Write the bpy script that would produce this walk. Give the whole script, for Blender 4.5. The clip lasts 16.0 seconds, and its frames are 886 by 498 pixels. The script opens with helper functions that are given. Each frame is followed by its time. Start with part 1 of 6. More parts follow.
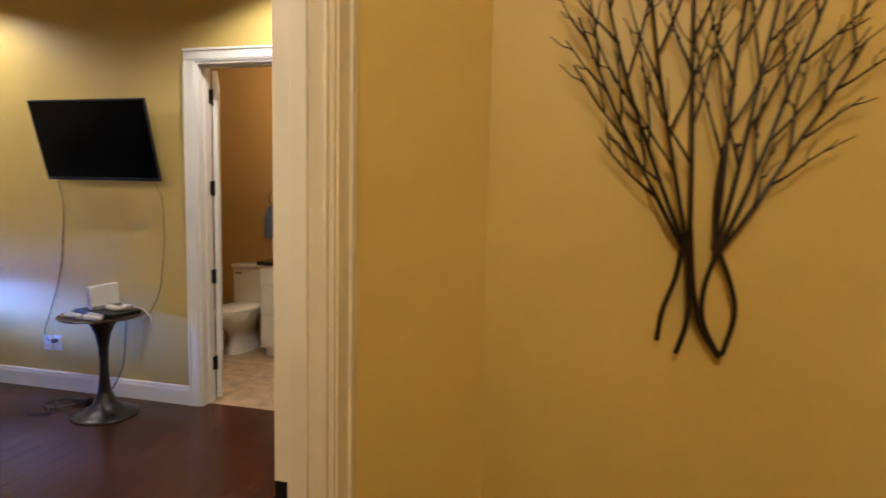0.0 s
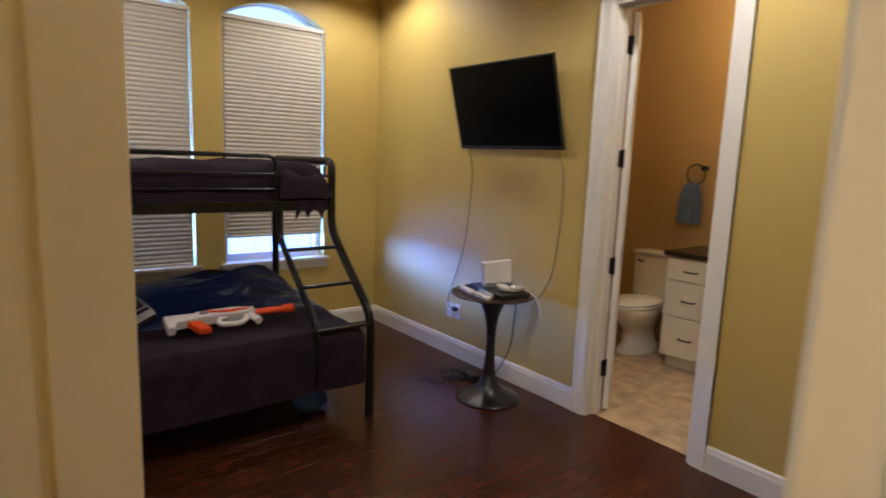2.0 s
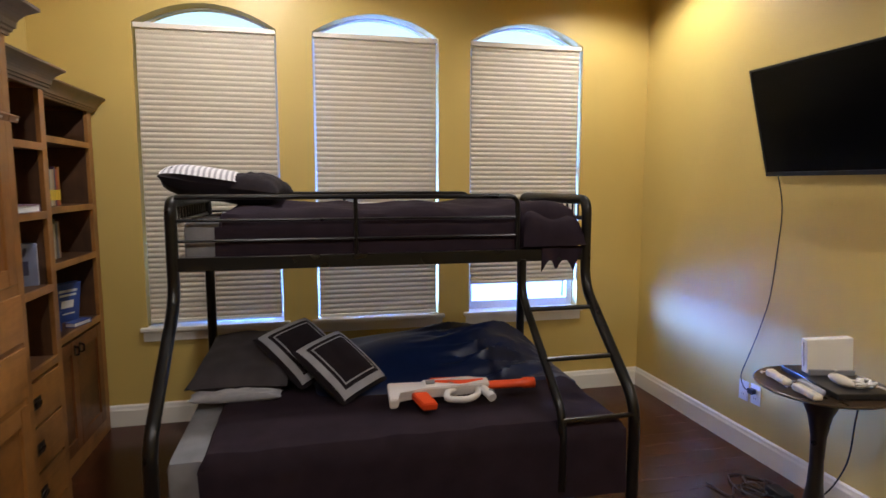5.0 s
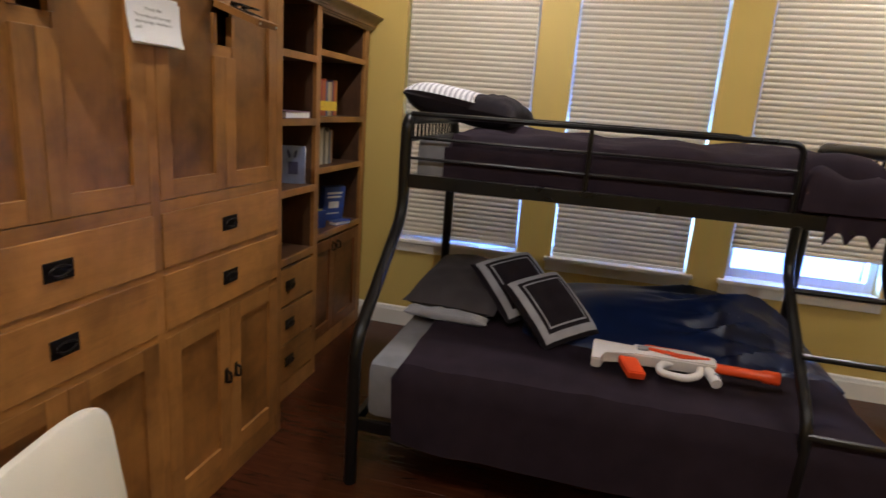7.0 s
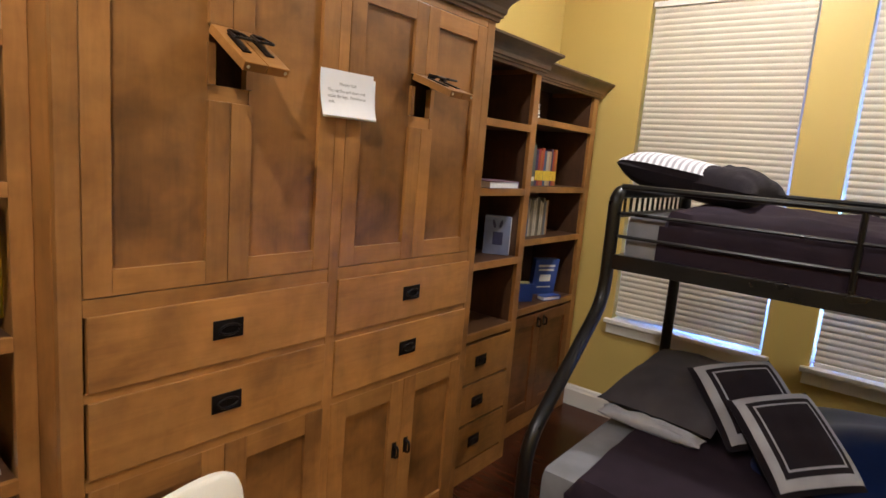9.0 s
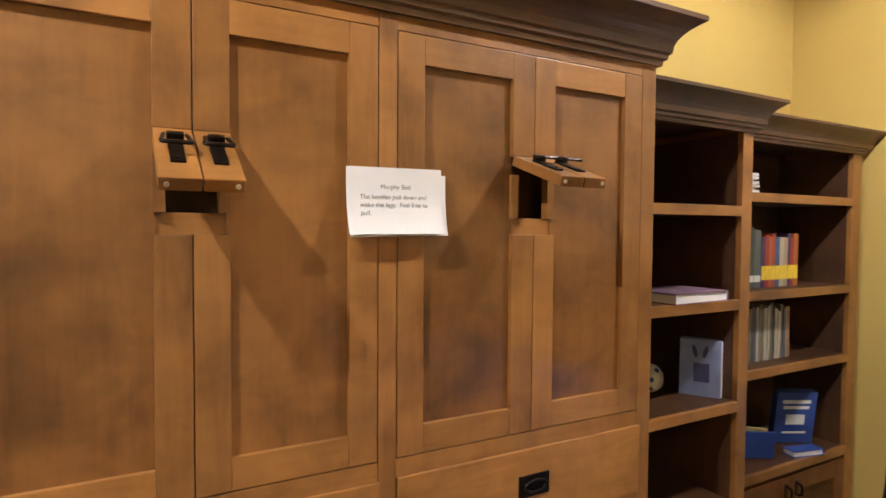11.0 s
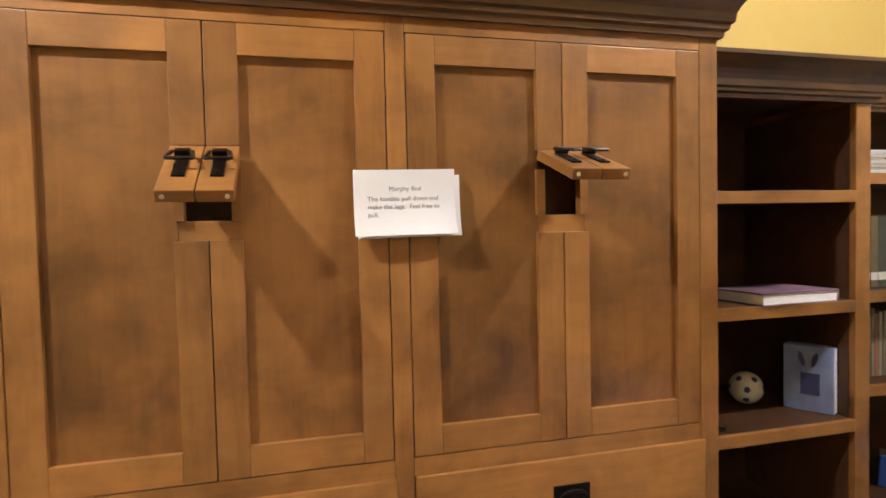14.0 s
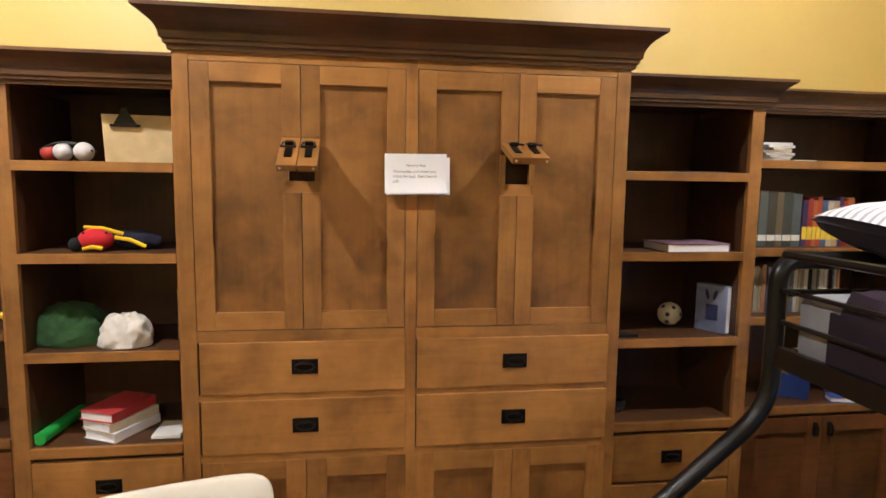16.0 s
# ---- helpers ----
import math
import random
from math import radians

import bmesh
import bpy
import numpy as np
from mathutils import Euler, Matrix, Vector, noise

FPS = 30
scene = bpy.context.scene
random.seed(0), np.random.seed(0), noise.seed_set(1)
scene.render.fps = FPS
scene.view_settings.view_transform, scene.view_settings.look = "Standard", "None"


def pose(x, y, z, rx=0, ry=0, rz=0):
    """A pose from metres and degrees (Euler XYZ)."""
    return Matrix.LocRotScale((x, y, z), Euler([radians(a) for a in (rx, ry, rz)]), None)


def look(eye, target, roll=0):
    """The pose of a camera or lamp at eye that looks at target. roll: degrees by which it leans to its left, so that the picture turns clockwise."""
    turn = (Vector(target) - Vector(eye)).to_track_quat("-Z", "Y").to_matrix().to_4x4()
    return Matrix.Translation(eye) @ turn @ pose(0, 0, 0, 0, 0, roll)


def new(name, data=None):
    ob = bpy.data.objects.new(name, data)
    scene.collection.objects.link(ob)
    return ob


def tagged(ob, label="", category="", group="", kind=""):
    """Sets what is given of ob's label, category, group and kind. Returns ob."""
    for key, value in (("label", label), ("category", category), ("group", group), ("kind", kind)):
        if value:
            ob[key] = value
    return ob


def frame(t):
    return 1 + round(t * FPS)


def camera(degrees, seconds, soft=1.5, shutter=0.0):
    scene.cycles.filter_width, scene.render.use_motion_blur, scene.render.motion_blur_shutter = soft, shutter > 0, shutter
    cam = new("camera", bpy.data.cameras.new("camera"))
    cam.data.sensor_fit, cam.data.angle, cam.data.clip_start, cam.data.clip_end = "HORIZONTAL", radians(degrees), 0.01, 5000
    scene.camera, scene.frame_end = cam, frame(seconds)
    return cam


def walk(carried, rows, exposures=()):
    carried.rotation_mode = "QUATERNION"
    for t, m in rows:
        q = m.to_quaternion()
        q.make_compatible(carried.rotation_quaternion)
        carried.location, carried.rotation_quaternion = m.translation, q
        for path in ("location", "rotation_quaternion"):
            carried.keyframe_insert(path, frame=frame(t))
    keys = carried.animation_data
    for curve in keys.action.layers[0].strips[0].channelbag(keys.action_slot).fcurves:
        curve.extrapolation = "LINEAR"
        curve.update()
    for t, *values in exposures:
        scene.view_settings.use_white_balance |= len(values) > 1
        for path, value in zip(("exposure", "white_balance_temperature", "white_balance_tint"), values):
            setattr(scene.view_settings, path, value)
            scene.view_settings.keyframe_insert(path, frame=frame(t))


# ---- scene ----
cam = camera(74.6, 16.0, shutter=0.3)
EXPOSURES = [(0, 1.08), (0.5, 1.02), (1, 0.85), (2, 0.88), (2.5, 1.2), (3, 1.36), (3.7, 1.18), (6, 1.14), (6.5, 1.12), (7.5, 1.4), (9, 1.7), (10, 1.84), (12.5, 1.98), (14.5, 1.95), (16, 1.88)]
PATH = [
    (0, (0.534, 0.234, 1.571), (0.060, 2.168, 1.382), 1.2),
    (0.5, (0.392, 0.470, 1.574), (-0.401, 2.296, 1.386), 1.4),
    (1, (0.272, 0.709, 1.563), (-0.858, 2.347, 1.367), 1.2),
    (1.5, (0.161, 0.889, 1.555), (-1.250, 2.286, 1.316), 1.1),
    (2, (0.015, 0.981, 1.539), (-1.543, 2.196, 1.232), 2.2),
    (2.5, (-0.063, 0.979, 1.528), (-1.890, 1.703, 1.156), 3.8),
    (3, (-0.001, 0.988, 1.531), (-1.955, 1.182, 1.152), 1.5),
    (3.5, (-0.056, 1.024, 1.531), (-2.014, 1.220, 1.173), 0.0),
    (5.8, (-0.833, 1.412, 1.593), (-2.758, 1.923, 1.415), 0.6),
    (6, (-0.846, 1.421, 1.591), (-2.788, 1.843, 1.367), 1.1),
    (6.5, (-0.853, 1.534, 1.550), (-2.818, 1.523, 1.173), 3.9),
    (7, (-0.822, 1.529, 1.547), (-2.714, 1.079, 1.078), 4.3),
    (7.5, (-0.808, 1.522, 1.556), (-2.628, 0.831, 1.098), 3.0),
    (8, (-0.865, 1.624, 1.564), (-2.553, 0.625, 1.174), 4.0),
    (8.5, (-0.944, 1.674, 1.565), (-2.549, 0.534, 1.214), 4.1),
    (9, (-1.130, 1.615, 1.576), (-2.686, 0.399, 1.261), 4.7),
    (9.5, (-1.367, 1.558, 1.581), (-2.811, 0.202, 1.312), 3.1),
    (10, (-1.562, 1.511, 1.616), (-2.769, -0.074, 1.435), 1.3),
    (10.2, (-1.615, 1.482, 1.632), (-2.785, -0.134, 1.499), 0.7),
    (12.3, (-2.135, 1.157, 1.716), (-2.699, -0.762, 1.699), 0.3),
    (12.5, (-2.141, 1.153, 1.720), (-2.672, -0.776, 1.734), -0.1),
    (13, (-2.134, 1.152, 1.732), (-2.614, -0.790, 1.744), -0.5),
    (13.5, (-2.132, 1.209, 1.684), (-2.552, -0.746, 1.656), -1.1),
    (14, (-2.113, 1.426, 1.680), (-2.611, -0.510, 1.605), -1.3),
    (14.5, (-2.101, 1.673, 1.702), (-2.543, -0.274, 1.580), -0.2),
    (15, (-2.148, 1.891, 1.697), (-2.472, -0.077, 1.549), 1.0),
    (15.5, (-2.170, 2.062, 1.713), (-2.426, 0.084, 1.554), 0.6),
    (16, (-2.157, 2.226, 1.696), (-2.432, 0.257, 1.477), 0.8),
]
walk(cam, [(t, look(eye, target, roll)) for t, eye, target, roll in PATH], EXPOSURES)
SKY = 0.15
CANS = [(-0.95, 0.97), (-3.70, 0.97), (-1.35, 3.33), (-4.0, 3.33)]
CAN_WATTS = [57.0, 41.0, 46.0, 38.0]
CAN_SPREAD = [172.0, 172.0, 146.0, 146.0]
HALL_LAMPS = [((0.75, -0.35, 2.85), 28.0, (1.0, 0.89, 0.74)), ((-1.9, 5.0, 2.88), 17.0, (1.0, 0.78, 0.52))]
DOOR_YAW, DOOR_W = 43.5, 0.81
GAP_POWER, LOW_SKY = 1.7, 320.0

# ---------- world, lamps ----------
world = bpy.data.worlds.new("sky")
scene.world = world
world.use_nodes = True
wn = world.node_tree.nodes
sky = wn.new("ShaderNodeTexSky")
sky.sky_type = "NISHITA"
sky.sun_disc = False
sky.sun_elevation, sky.sun_rotation = radians(40), radians(100)
wn["Background"].inputs[1].default_value = SKY
world.node_tree.links.new(sky.outputs[0], wn["Background"].inputs[0])
sun = new("sun", bpy.data.lights.new("sun", "SUN"))
sun.data.energy, sun.data.angle, sun.data.color = 2.5, radians(1), (1, 0.95, 0.88)
sun.matrix_world = look((4, 6, 8), (0, 5, 3))

WARM = (1.0, 0.965, 0.96)
for (x, y), watts, spread in zip(CANS, CAN_WATTS, CAN_SPREAD):
    lamp = new("can_lamp", bpy.data.lights.new("can_lamp", "SPOT"))
    lamp.data.energy, lamp.data.color = watts, WARM
    lamp.data.spot_size, lamp.data.spot_blend, lamp.data.shadow_soft_size = radians(spread), 0.25 if spread > 150 else 0.5, 0.04
    lamp.matrix_world = look((x, y, 3.03), (x, y, 0))
for (x, y, z), power, colour in HALL_LAMPS:
    lamp = new("ceiling_lamp", bpy.data.lights.new("ceiling_lamp", "POINT"))
    lamp.data.energy, lamp.data.color, lamp.data.shadow_soft_size = power, colour, 0.09
    lamp.location = (x, y, z)
# low skylight falling through the open foot of the third window, and the glow of the opening itself
for eye, aim, wide, tall, power, colour in (((-5.9, 1.65, 0.99), (-4.7, 2.90, 0.77), 1.9, 0.34, LOW_SKY, (0.09, 0.23, 1.0)),
                                            ((-4.865, 2.85, 0.76), (-4.2, 2.88, 0.68), 0.82, 0.19, GAP_POWER, (0.12, 0.29, 1.0))):
    lamp = new("window_daylight", bpy.data.lights.new("window_daylight", "AREA"))
    lamp.data.shape, lamp.data.size, lamp.data.size_y = "RECTANGLE", wide, tall
    lamp.data.energy, lamp.data.color = power, colour
    lamp.matrix_world = look(eye, aim)


# ---------- materials ----------
def shader(name, colour, rough=0.5, metal=0.0, **more):
    m = bpy.data.materials.new(name)
    m.use_nodes = True
    b = m.node_tree.nodes["Principled BSDF"]
    b.inputs["Base Color"].default_value = (*colour, 1)
    b.inputs["Roughness"].default_value = rough
    b.inputs["Metallic"].default_value = metal
    for key, value in more.items():
        b.inputs[key.replace("_", " ")].default_value = value
    return m, m.node_tree, b


def add(tree, kind, **values):
    n = tree.nodes.new(kind)
    for key, value in values.items():
        n.inputs[key.replace("_", " ")].default_value = value
    return n


def coords(tree, scale=(1, 1, 1), space="Object", seeded=False):
    tc = add(tree, "ShaderNodeTexCoord")
    mp = add(tree, "ShaderNodeMapping")
    mp.inputs["Scale"].default_value = scale
    tree.links.new(tc.outputs[space], mp.inputs["Vector"])
    if seeded:
        info = add(tree, "ShaderNodeObjectInfo")
        mul = add(tree, "ShaderNodeMath")
        mul.operation = "MULTIPLY"
        mul.inputs[1].default_value = 37.0
        tree.links.new(info.outputs["Random"], mul.inputs[0])
        tree.links.new(mul.outputs[0], mp.inputs["Location"])
    return mp.outputs[0]


def ramp(tree, source, stops):
    r = tree.nodes.new("ShaderNodeValToRGB")
    e = r.color_ramp.elements
    while len(e) < len(stops):
        e.new(0.5)
    for el, (p, c) in zip(e, stops):
        el.position, el.color = p, (*c, 1)
    tree.links.new(source, r.inputs[0])
    return r.outputs[0]


def bump(tree, b, source, strength, distance=0.002):
    n = add(tree, "ShaderNodeBump", Strength=strength, Distance=distance)
    tree.links.new(source, n.inputs["Height"])
    tree.links.new(n.outputs[0], b.inputs["Normal"])


def mottled(name, colour, rough=0.5, spread=0.12, scale=6.0, grain=120.0, relief=0.15, metal=0.0, seeded=True, **more):
    """A plain surface with broad mottling, fine grain and a slight relief."""
    m, t, b = shader(name, colour, rough, metal, **more)
    v = coords(t, seeded=seeded)
    n1 = add(t, "ShaderNodeTexNoise", Scale=scale, Detail=4.0)
    n2 = add(t, "ShaderNodeTexNoise", Scale=grain, Detail=3.0)
    t.links.new(v, n1.inputs["Vector"])
    t.links.new(v, n2.inputs["Vector"])
    lo = tuple(c * (1 - spread) for c in colour)
    hi = tuple(min(1, c * (1 + spread)) for c in colour)
    t.links.new(ramp(t, n1.outputs[0], [(0.3, lo), (0.7, hi)]), b.inputs["Base Color"])
    rr = add(t, "ShaderNodeMapRange", To_Min=max(0.02, rough - 0.08), To_Max=min(1, rough + 0.08))
    t.links.new(n1.outputs[0], rr.inputs["Value"])
    t.links.new(rr.outputs[0], b.inputs["Roughness"])
    bump(t, b, n2.outputs[0], relief)
    return m


def wood(name, dark, mid, light, rough, axis, figure=1.0, coat=0.0, gloss=0.5):
    """Stained timber: fine grain along one axis, blotchy stain and a few darker flecks."""
    m, t, b = shader(name, mid, rough, Coat_Weight=coat, Coat_Roughness=0.38, Specular_IOR_Level=gloss)
    stretch = [9.0, 9.0, 9.0]
    stretch[axis] = 0.9
    v = coords(t, tuple(stretch), seeded=True)
    v2 = coords(t, (1.6, 1.6, 1.6), seeded=True)
    grain = add(t, "ShaderNodeTexNoise", Scale=5.0, Detail=8.0, Roughness=0.65, Distortion=0.6)
    blotch = add(t, "ShaderNodeTexNoise", Scale=2.0, Detail=4.0, Roughness=0.55, Distortion=0.35)
    t.links.new(v, grain.inputs["Vector"])
    t.links.new(v2, blotch.inputs["Vector"])
    c1 = ramp(t, grain.outputs[0], [(0.28, dark), (0.5, mid), (0.75, light)])
    c2 = ramp(t, blotch.outputs[0], [(0.32, tuple(c * 0.5 for c in dark)), (0.47, mid), (0.7, light)])
    mix = add(t, "ShaderNodeMix")
    mix.data_type = "RGBA"
    mix.inputs[0].default_value = min(0.95, 0.55 * figure)
    t.links.new(c1, mix.inputs[6])
    t.links.new(c2, mix.inputs[7])
    across = [4.5, 4.5, 4.5]
    across[axis] = 7.5
    v3 = coords(t, tuple(across), seeded=True)
    cloud = add(t, "ShaderNodeTexNoise", Scale=1.1, Detail=4.0, Roughness=0.6, Distortion=0.25)
    t.links.new(v3, cloud.inputs["Vector"])
    info = add(t, "ShaderNodeObjectInfo")
    tone = add(t, "ShaderNodeMapRange", To_Min=0.84, To_Max=1.10)
    t.links.new(info.outputs["Random"], tone.inputs["Value"])
    stain = add(t, "ShaderNodeMapRange", From_Min=0.33, From_Max=0.62, To_Min=1.0 - 0.26 * figure, To_Max=1.06)
    t.links.new(cloud.outputs[0], stain.inputs["Value"])
    mul = add(t, "ShaderNodeMath")
    mul.operation = "MULTIPLY"
    t.links.new(tone.outputs[0], mul.inputs[0])
    t.links.new(stain.outputs[0], mul.inputs[1])
    hsv = add(t, "ShaderNodeHueSaturation")
    t.links.new(mul.outputs[0], hsv.inputs["Value"])
    t.links.new(mix.outputs[2], hsv.inputs["Color"])
    t.links.new(hsv.outputs[0], b.inputs["Base Color"])
    bump(t, b, grain.outputs[0], 0.12, 0.001)
    return m


PAINT = mottled("wall_paint", (0.56, 0.405, 0.122), 0.46, 0.05, 1.3, 260, 0.12, seeded=False)
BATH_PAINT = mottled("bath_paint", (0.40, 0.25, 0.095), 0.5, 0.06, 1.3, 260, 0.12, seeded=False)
CEILING = mottled("ceiling_paint", (0.62, 0.52, 0.32), 0.8, 0.04, 2, 200, 0.2, seeded=False)
TRIM = mottled("trim_paint", (0.74, 0.70, 0.62), 0.32, 0.04, 4, 90, 0.06)
DOOR_PAINT = mottled("door_paint", (0.70, 0.63, 0.49), 0.35, 0.04, 3, 90, 0.06)
W_V = wood("cabinet_wood_upright", (0.20, 0.080, 0.021), (0.315, 0.135, 0.035), (0.41, 0.190, 0.052), 0.40, 2, coat=0.06, gloss=0.5)
W_H = wood("cabinet_wood_level", (0.21, 0.085, 0.022), (0.33, 0.143, 0.036), (0.43, 0.200, 0.055), 0.40, 0, coat=0.06, gloss=0.5)
W_P = wood("cabinet_wood_panel", (0.165, 0.065, 0.017), (0.285, 0.119, 0.030), (0.37, 0.162, 0.043), 0.38, 2, figure=1.2, coat=0.12, gloss=0.5)
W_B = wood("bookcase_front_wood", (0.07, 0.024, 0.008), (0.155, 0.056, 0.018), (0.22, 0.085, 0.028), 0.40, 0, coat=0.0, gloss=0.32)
# Much darker than the fronts: the recesses' shade is put into the wood colour.
W_D = wood("cabinet_wood_shaded", (0.040, 0.015, 0.0055), (0.075, 0.030, 0.011), (0.115, 0.047, 0.017), 0.5, 2)
W_C = wood("cabinet_wood_crown", (0.05, 0.02, 0.008), (0.10, 0.042, 0.016), (0.15, 0.065, 0.026), 0.36, 0, coat=0.15)
FLOOR = wood("floor_plank_wood", (0.026, 0.0065, 0.0030), (0.052, 0.0140, 0.0060), (0.090, 0.026, 0.0105), 0.26, 1, figure=0.45, coat=0.0, gloss=0.32)
FLOOR_GAP = mottled("floor_gap", (0.015, 0.006, 0.004), 0.7)
BLACK_METAL = mottled("black_tube", (0.006, 0.0055, 0.0055), 0.30, 0.2, 9, 200, 0.05, Specular_IOR_Level=0.35)
BRONZE = mottled("dark_bronze", (0.018, 0.014, 0.012), 0.38, 0.3, 30, 200, 0.2, metal=0.7)
BLACK_PLASTIC = mottled("black_plastic", (0.012, 0.012, 0.013), 0.35, 0.1, 9, 300, 0.05)
SCREEN = shader("tv_glass", (0.002, 0.002, 0.0025), 0.22, Specular_IOR_Level=0.15)[0]
GLASS = shader("window_glass", (1, 1, 1), 0.0, Transmission_Weight=1.0, IOR=1.45)[0]
VINYL = mottled("window_vinyl", (0.78, 0.79, 0.80), 0.4, 0.03)
WHITE_PLASTIC = mottled("white_plastic", (0.72, 0.70, 0.66), 0.35, 0.04)
PAPER = mottled("paper", (0.80, 0.80, 0.82), 0.75, 0.03, 8, 300, 0.1)
INK = shader("ink", (0.02, 0.02, 0.02), 0.7)[0]
CERAMIC = mottled("toilet_ceramic", (0.72, 0.68, 0.60), 0.12, 0.02)
MIRROR = shader("mirror_glass", (0.85, 0.85, 0.85), 0.02, 1.0)[0]
TILE = mottled("bath_tile", (0.44, 0.32, 0.20), 0.35, 0.35, 9, 60, 0.1)
GROUT = mottled("tile_grout", (0.36, 0.27, 0.175), 0.8)
STONE = mottled("counter_stone", (0.03, 0.022, 0.018), 0.2, 0.5, 40, 200, 0.05)
GLOW = shader("lamp_lens", (1, 0.9, 0.7), 0.4, Emission_Color=(1, 0.85, 0.6, 1), Emission_Strength=6.0)[0]


def cloth(name, colour, rough=0.85, sheen=0.04, relief=0.5, scale=9.0, spread=0.15, gloss=0.3):
    m, t, b = shader(name, colour, rough, Sheen_Weight=sheen, Sheen_Roughness=0.5, Specular_IOR_Level=gloss)
    v = coords(t)
    n = add(t, "ShaderNodeTexNoise", Scale=scale, Detail=3.0)
    w = add(t, "ShaderNodeTexNoise", Scale=420.0, Detail=2.0)
    t.links.new(v, n.inputs["Vector"])
    t.links.new(v, w.inputs["Vector"])
    t.links.new(ramp(t, n.outputs[0], [(0.3, tuple(c * (1 - spread) for c in colour)), (0.7, tuple(c * (1 + spread) for c in colour))]), b.inputs["Base Color"])
    bump(t, b, w.outputs[0], relief, 0.001)
    return m


def shade_fabric():
    m, t, b = shader("shade_fabric", (0.62, 0.56, 0.45), 0.85, Subsurface_Weight=0.0)
    tr = add(t, "ShaderNodeBsdfTranslucent", Color=(0.70, 0.62, 0.48, 1))
    mix = add(t, "ShaderNodeMixShader", Fac=0.05)
    out = t.nodes["Material Output"]
    t.links.new(b.outputs[0], mix.inputs[1])
    t.links.new(tr.outputs[0], mix.inputs[2])
    t.links.new(mix.outputs[0], out.inputs[0])
    n = add(t, "ShaderNodeTexNoise", Scale=300.0, Detail=2.0)
    t.links.new(coords(t), n.inputs["Vector"])
    bump(t, b, n.outputs[0], 0.15, 0.001)
    return m


SHADE = shade_fabric()
BLANKET = cloth("black_comforter", (0.0225, 0.0145, 0.0215), 0.85, 0.0, gloss=0.12)
SATIN = cloth("navy_sheet", (0.004, 0.011, 0.048), 0.38, 0.0, 0.15, gloss=0.4)
SHEET = cloth("grey_sheet", (0.20, 0.20, 0.215))
PILLOW_GREY = cloth("grey_pillowcase", (0.050, 0.043, 0.048))
PILLOW_LIGHT = cloth("pale_grey_cotton", (0.33, 0.33, 0.36))
PILLOW_BLACK = cloth("black_pillowcase", (0.014, 0.010, 0.0135), gloss=0.15)


# ---------- mesh helpers ----------
def box(bm, x0, x1, y0, y1, z0, z1, bevel=0.0, m=None):
    lo, hi = (min(x0, x1), min(y0, y1), min(z0, z1)), (max(x0, x1), max(y0, y1), max(z0, z1))
    vs = bmesh.ops.create_cube(bm, size=1)["verts"]
    for v in vs:
        v.co = Vector([(lo[k] + hi[k]) / 2 + v.co[k] * (hi[k] - lo[k]) for k in range(3)])
    if bevel:
        es = list({e for v in vs for e in v.link_edges})
        r = bmesh.ops.bevel(bm, geom=es, offset=bevel, segments=2, affect="EDGES", profile=0.6)
        vs = list({v for f in r["faces"] for v in f.verts} | {v for v in vs if v.is_valid})
    if m is not None:
        bmesh.ops.transform(bm, matrix=m, verts=vs)
    return vs


def boxes(*specs, bevel=0.0):
    bm = bmesh.new()
    for s in specs:
        box(bm, *s, bevel=bevel)
    return bm


def tube(bm, points, r, sides=10, close=False):
    """A round tube along a line of points."""
    pts = [Vector(p) for p in points]
    rings, up = [], None
    n = len(pts)
    for i, p in enumerate(pts):
        a = pts[(i - 1) % n] if close or i else p
        b = pts[(i + 1) % n] if close or i < n - 1 else p
        d = (b - a).normalized()
        if up is None:
            up = d.orthogonal().normalized()
        up = (up - d * up.dot(d)).normalized()
        side = d.cross(up)
        rad = r(i / max(1, n - 1)) if callable(r) else r
        rings.append([bm.verts.new(p + rad * (math.cos(k * math.tau / sides) * up + math.sin(k * math.tau / sides) * side)) for k in range(sides)])
    for i in range(n if close else n - 1):
        A, B = rings[i], rings[(i + 1) % n]
        for k in range(sides):
            bm.faces.new((A[k], A[(k + 1) % sides], B[(k + 1) % sides], B[k]))
    if not close:
        bm.faces.new(rings[0][::-1])
        bm.faces.new(rings[-1])
    return bm


def rounded(points, r=0.05, steps=5):
    """A line with its inner corners rounded."""
    pts = [Vector(p) for p in points]
    out = [pts[0]]
    for a, b, c in zip(pts, pts[1:], pts[2:]):
        k = min(r, (a - b).length / 2.1, (c - b).length / 2.1)
        p, q = b + (a - b).normalized() * k, b + (c - b).normalized() * k
        for i in range(steps + 1):
            u = i / steps
            out.append((1 - u) ** 2 * p + 2 * u * (1 - u) * b + u * u * q)
    return out + [pts[-1]]


def turned(bm, profile, centre, sides=32):
    """A shape turned round an upright axis from (radius, height) pairs."""
    rings = []
    for r, z in profile:
        rings.append([bm.verts.new((centre[0] + r * math.cos(k * math.tau / sides), centre[1] + r * math.sin(k * math.tau / sides), centre[2] + z)) for k in range(sides)])
    for A, B in zip(rings, rings[1:]):
        for k in range(sides):
            bm.faces.new((A[k], A[(k + 1) % sides], B[(k + 1) % sides], B[k]))
    bm.faces.new(rings[0][::-1])
    bm.faces.new(rings[-1])
    return bm


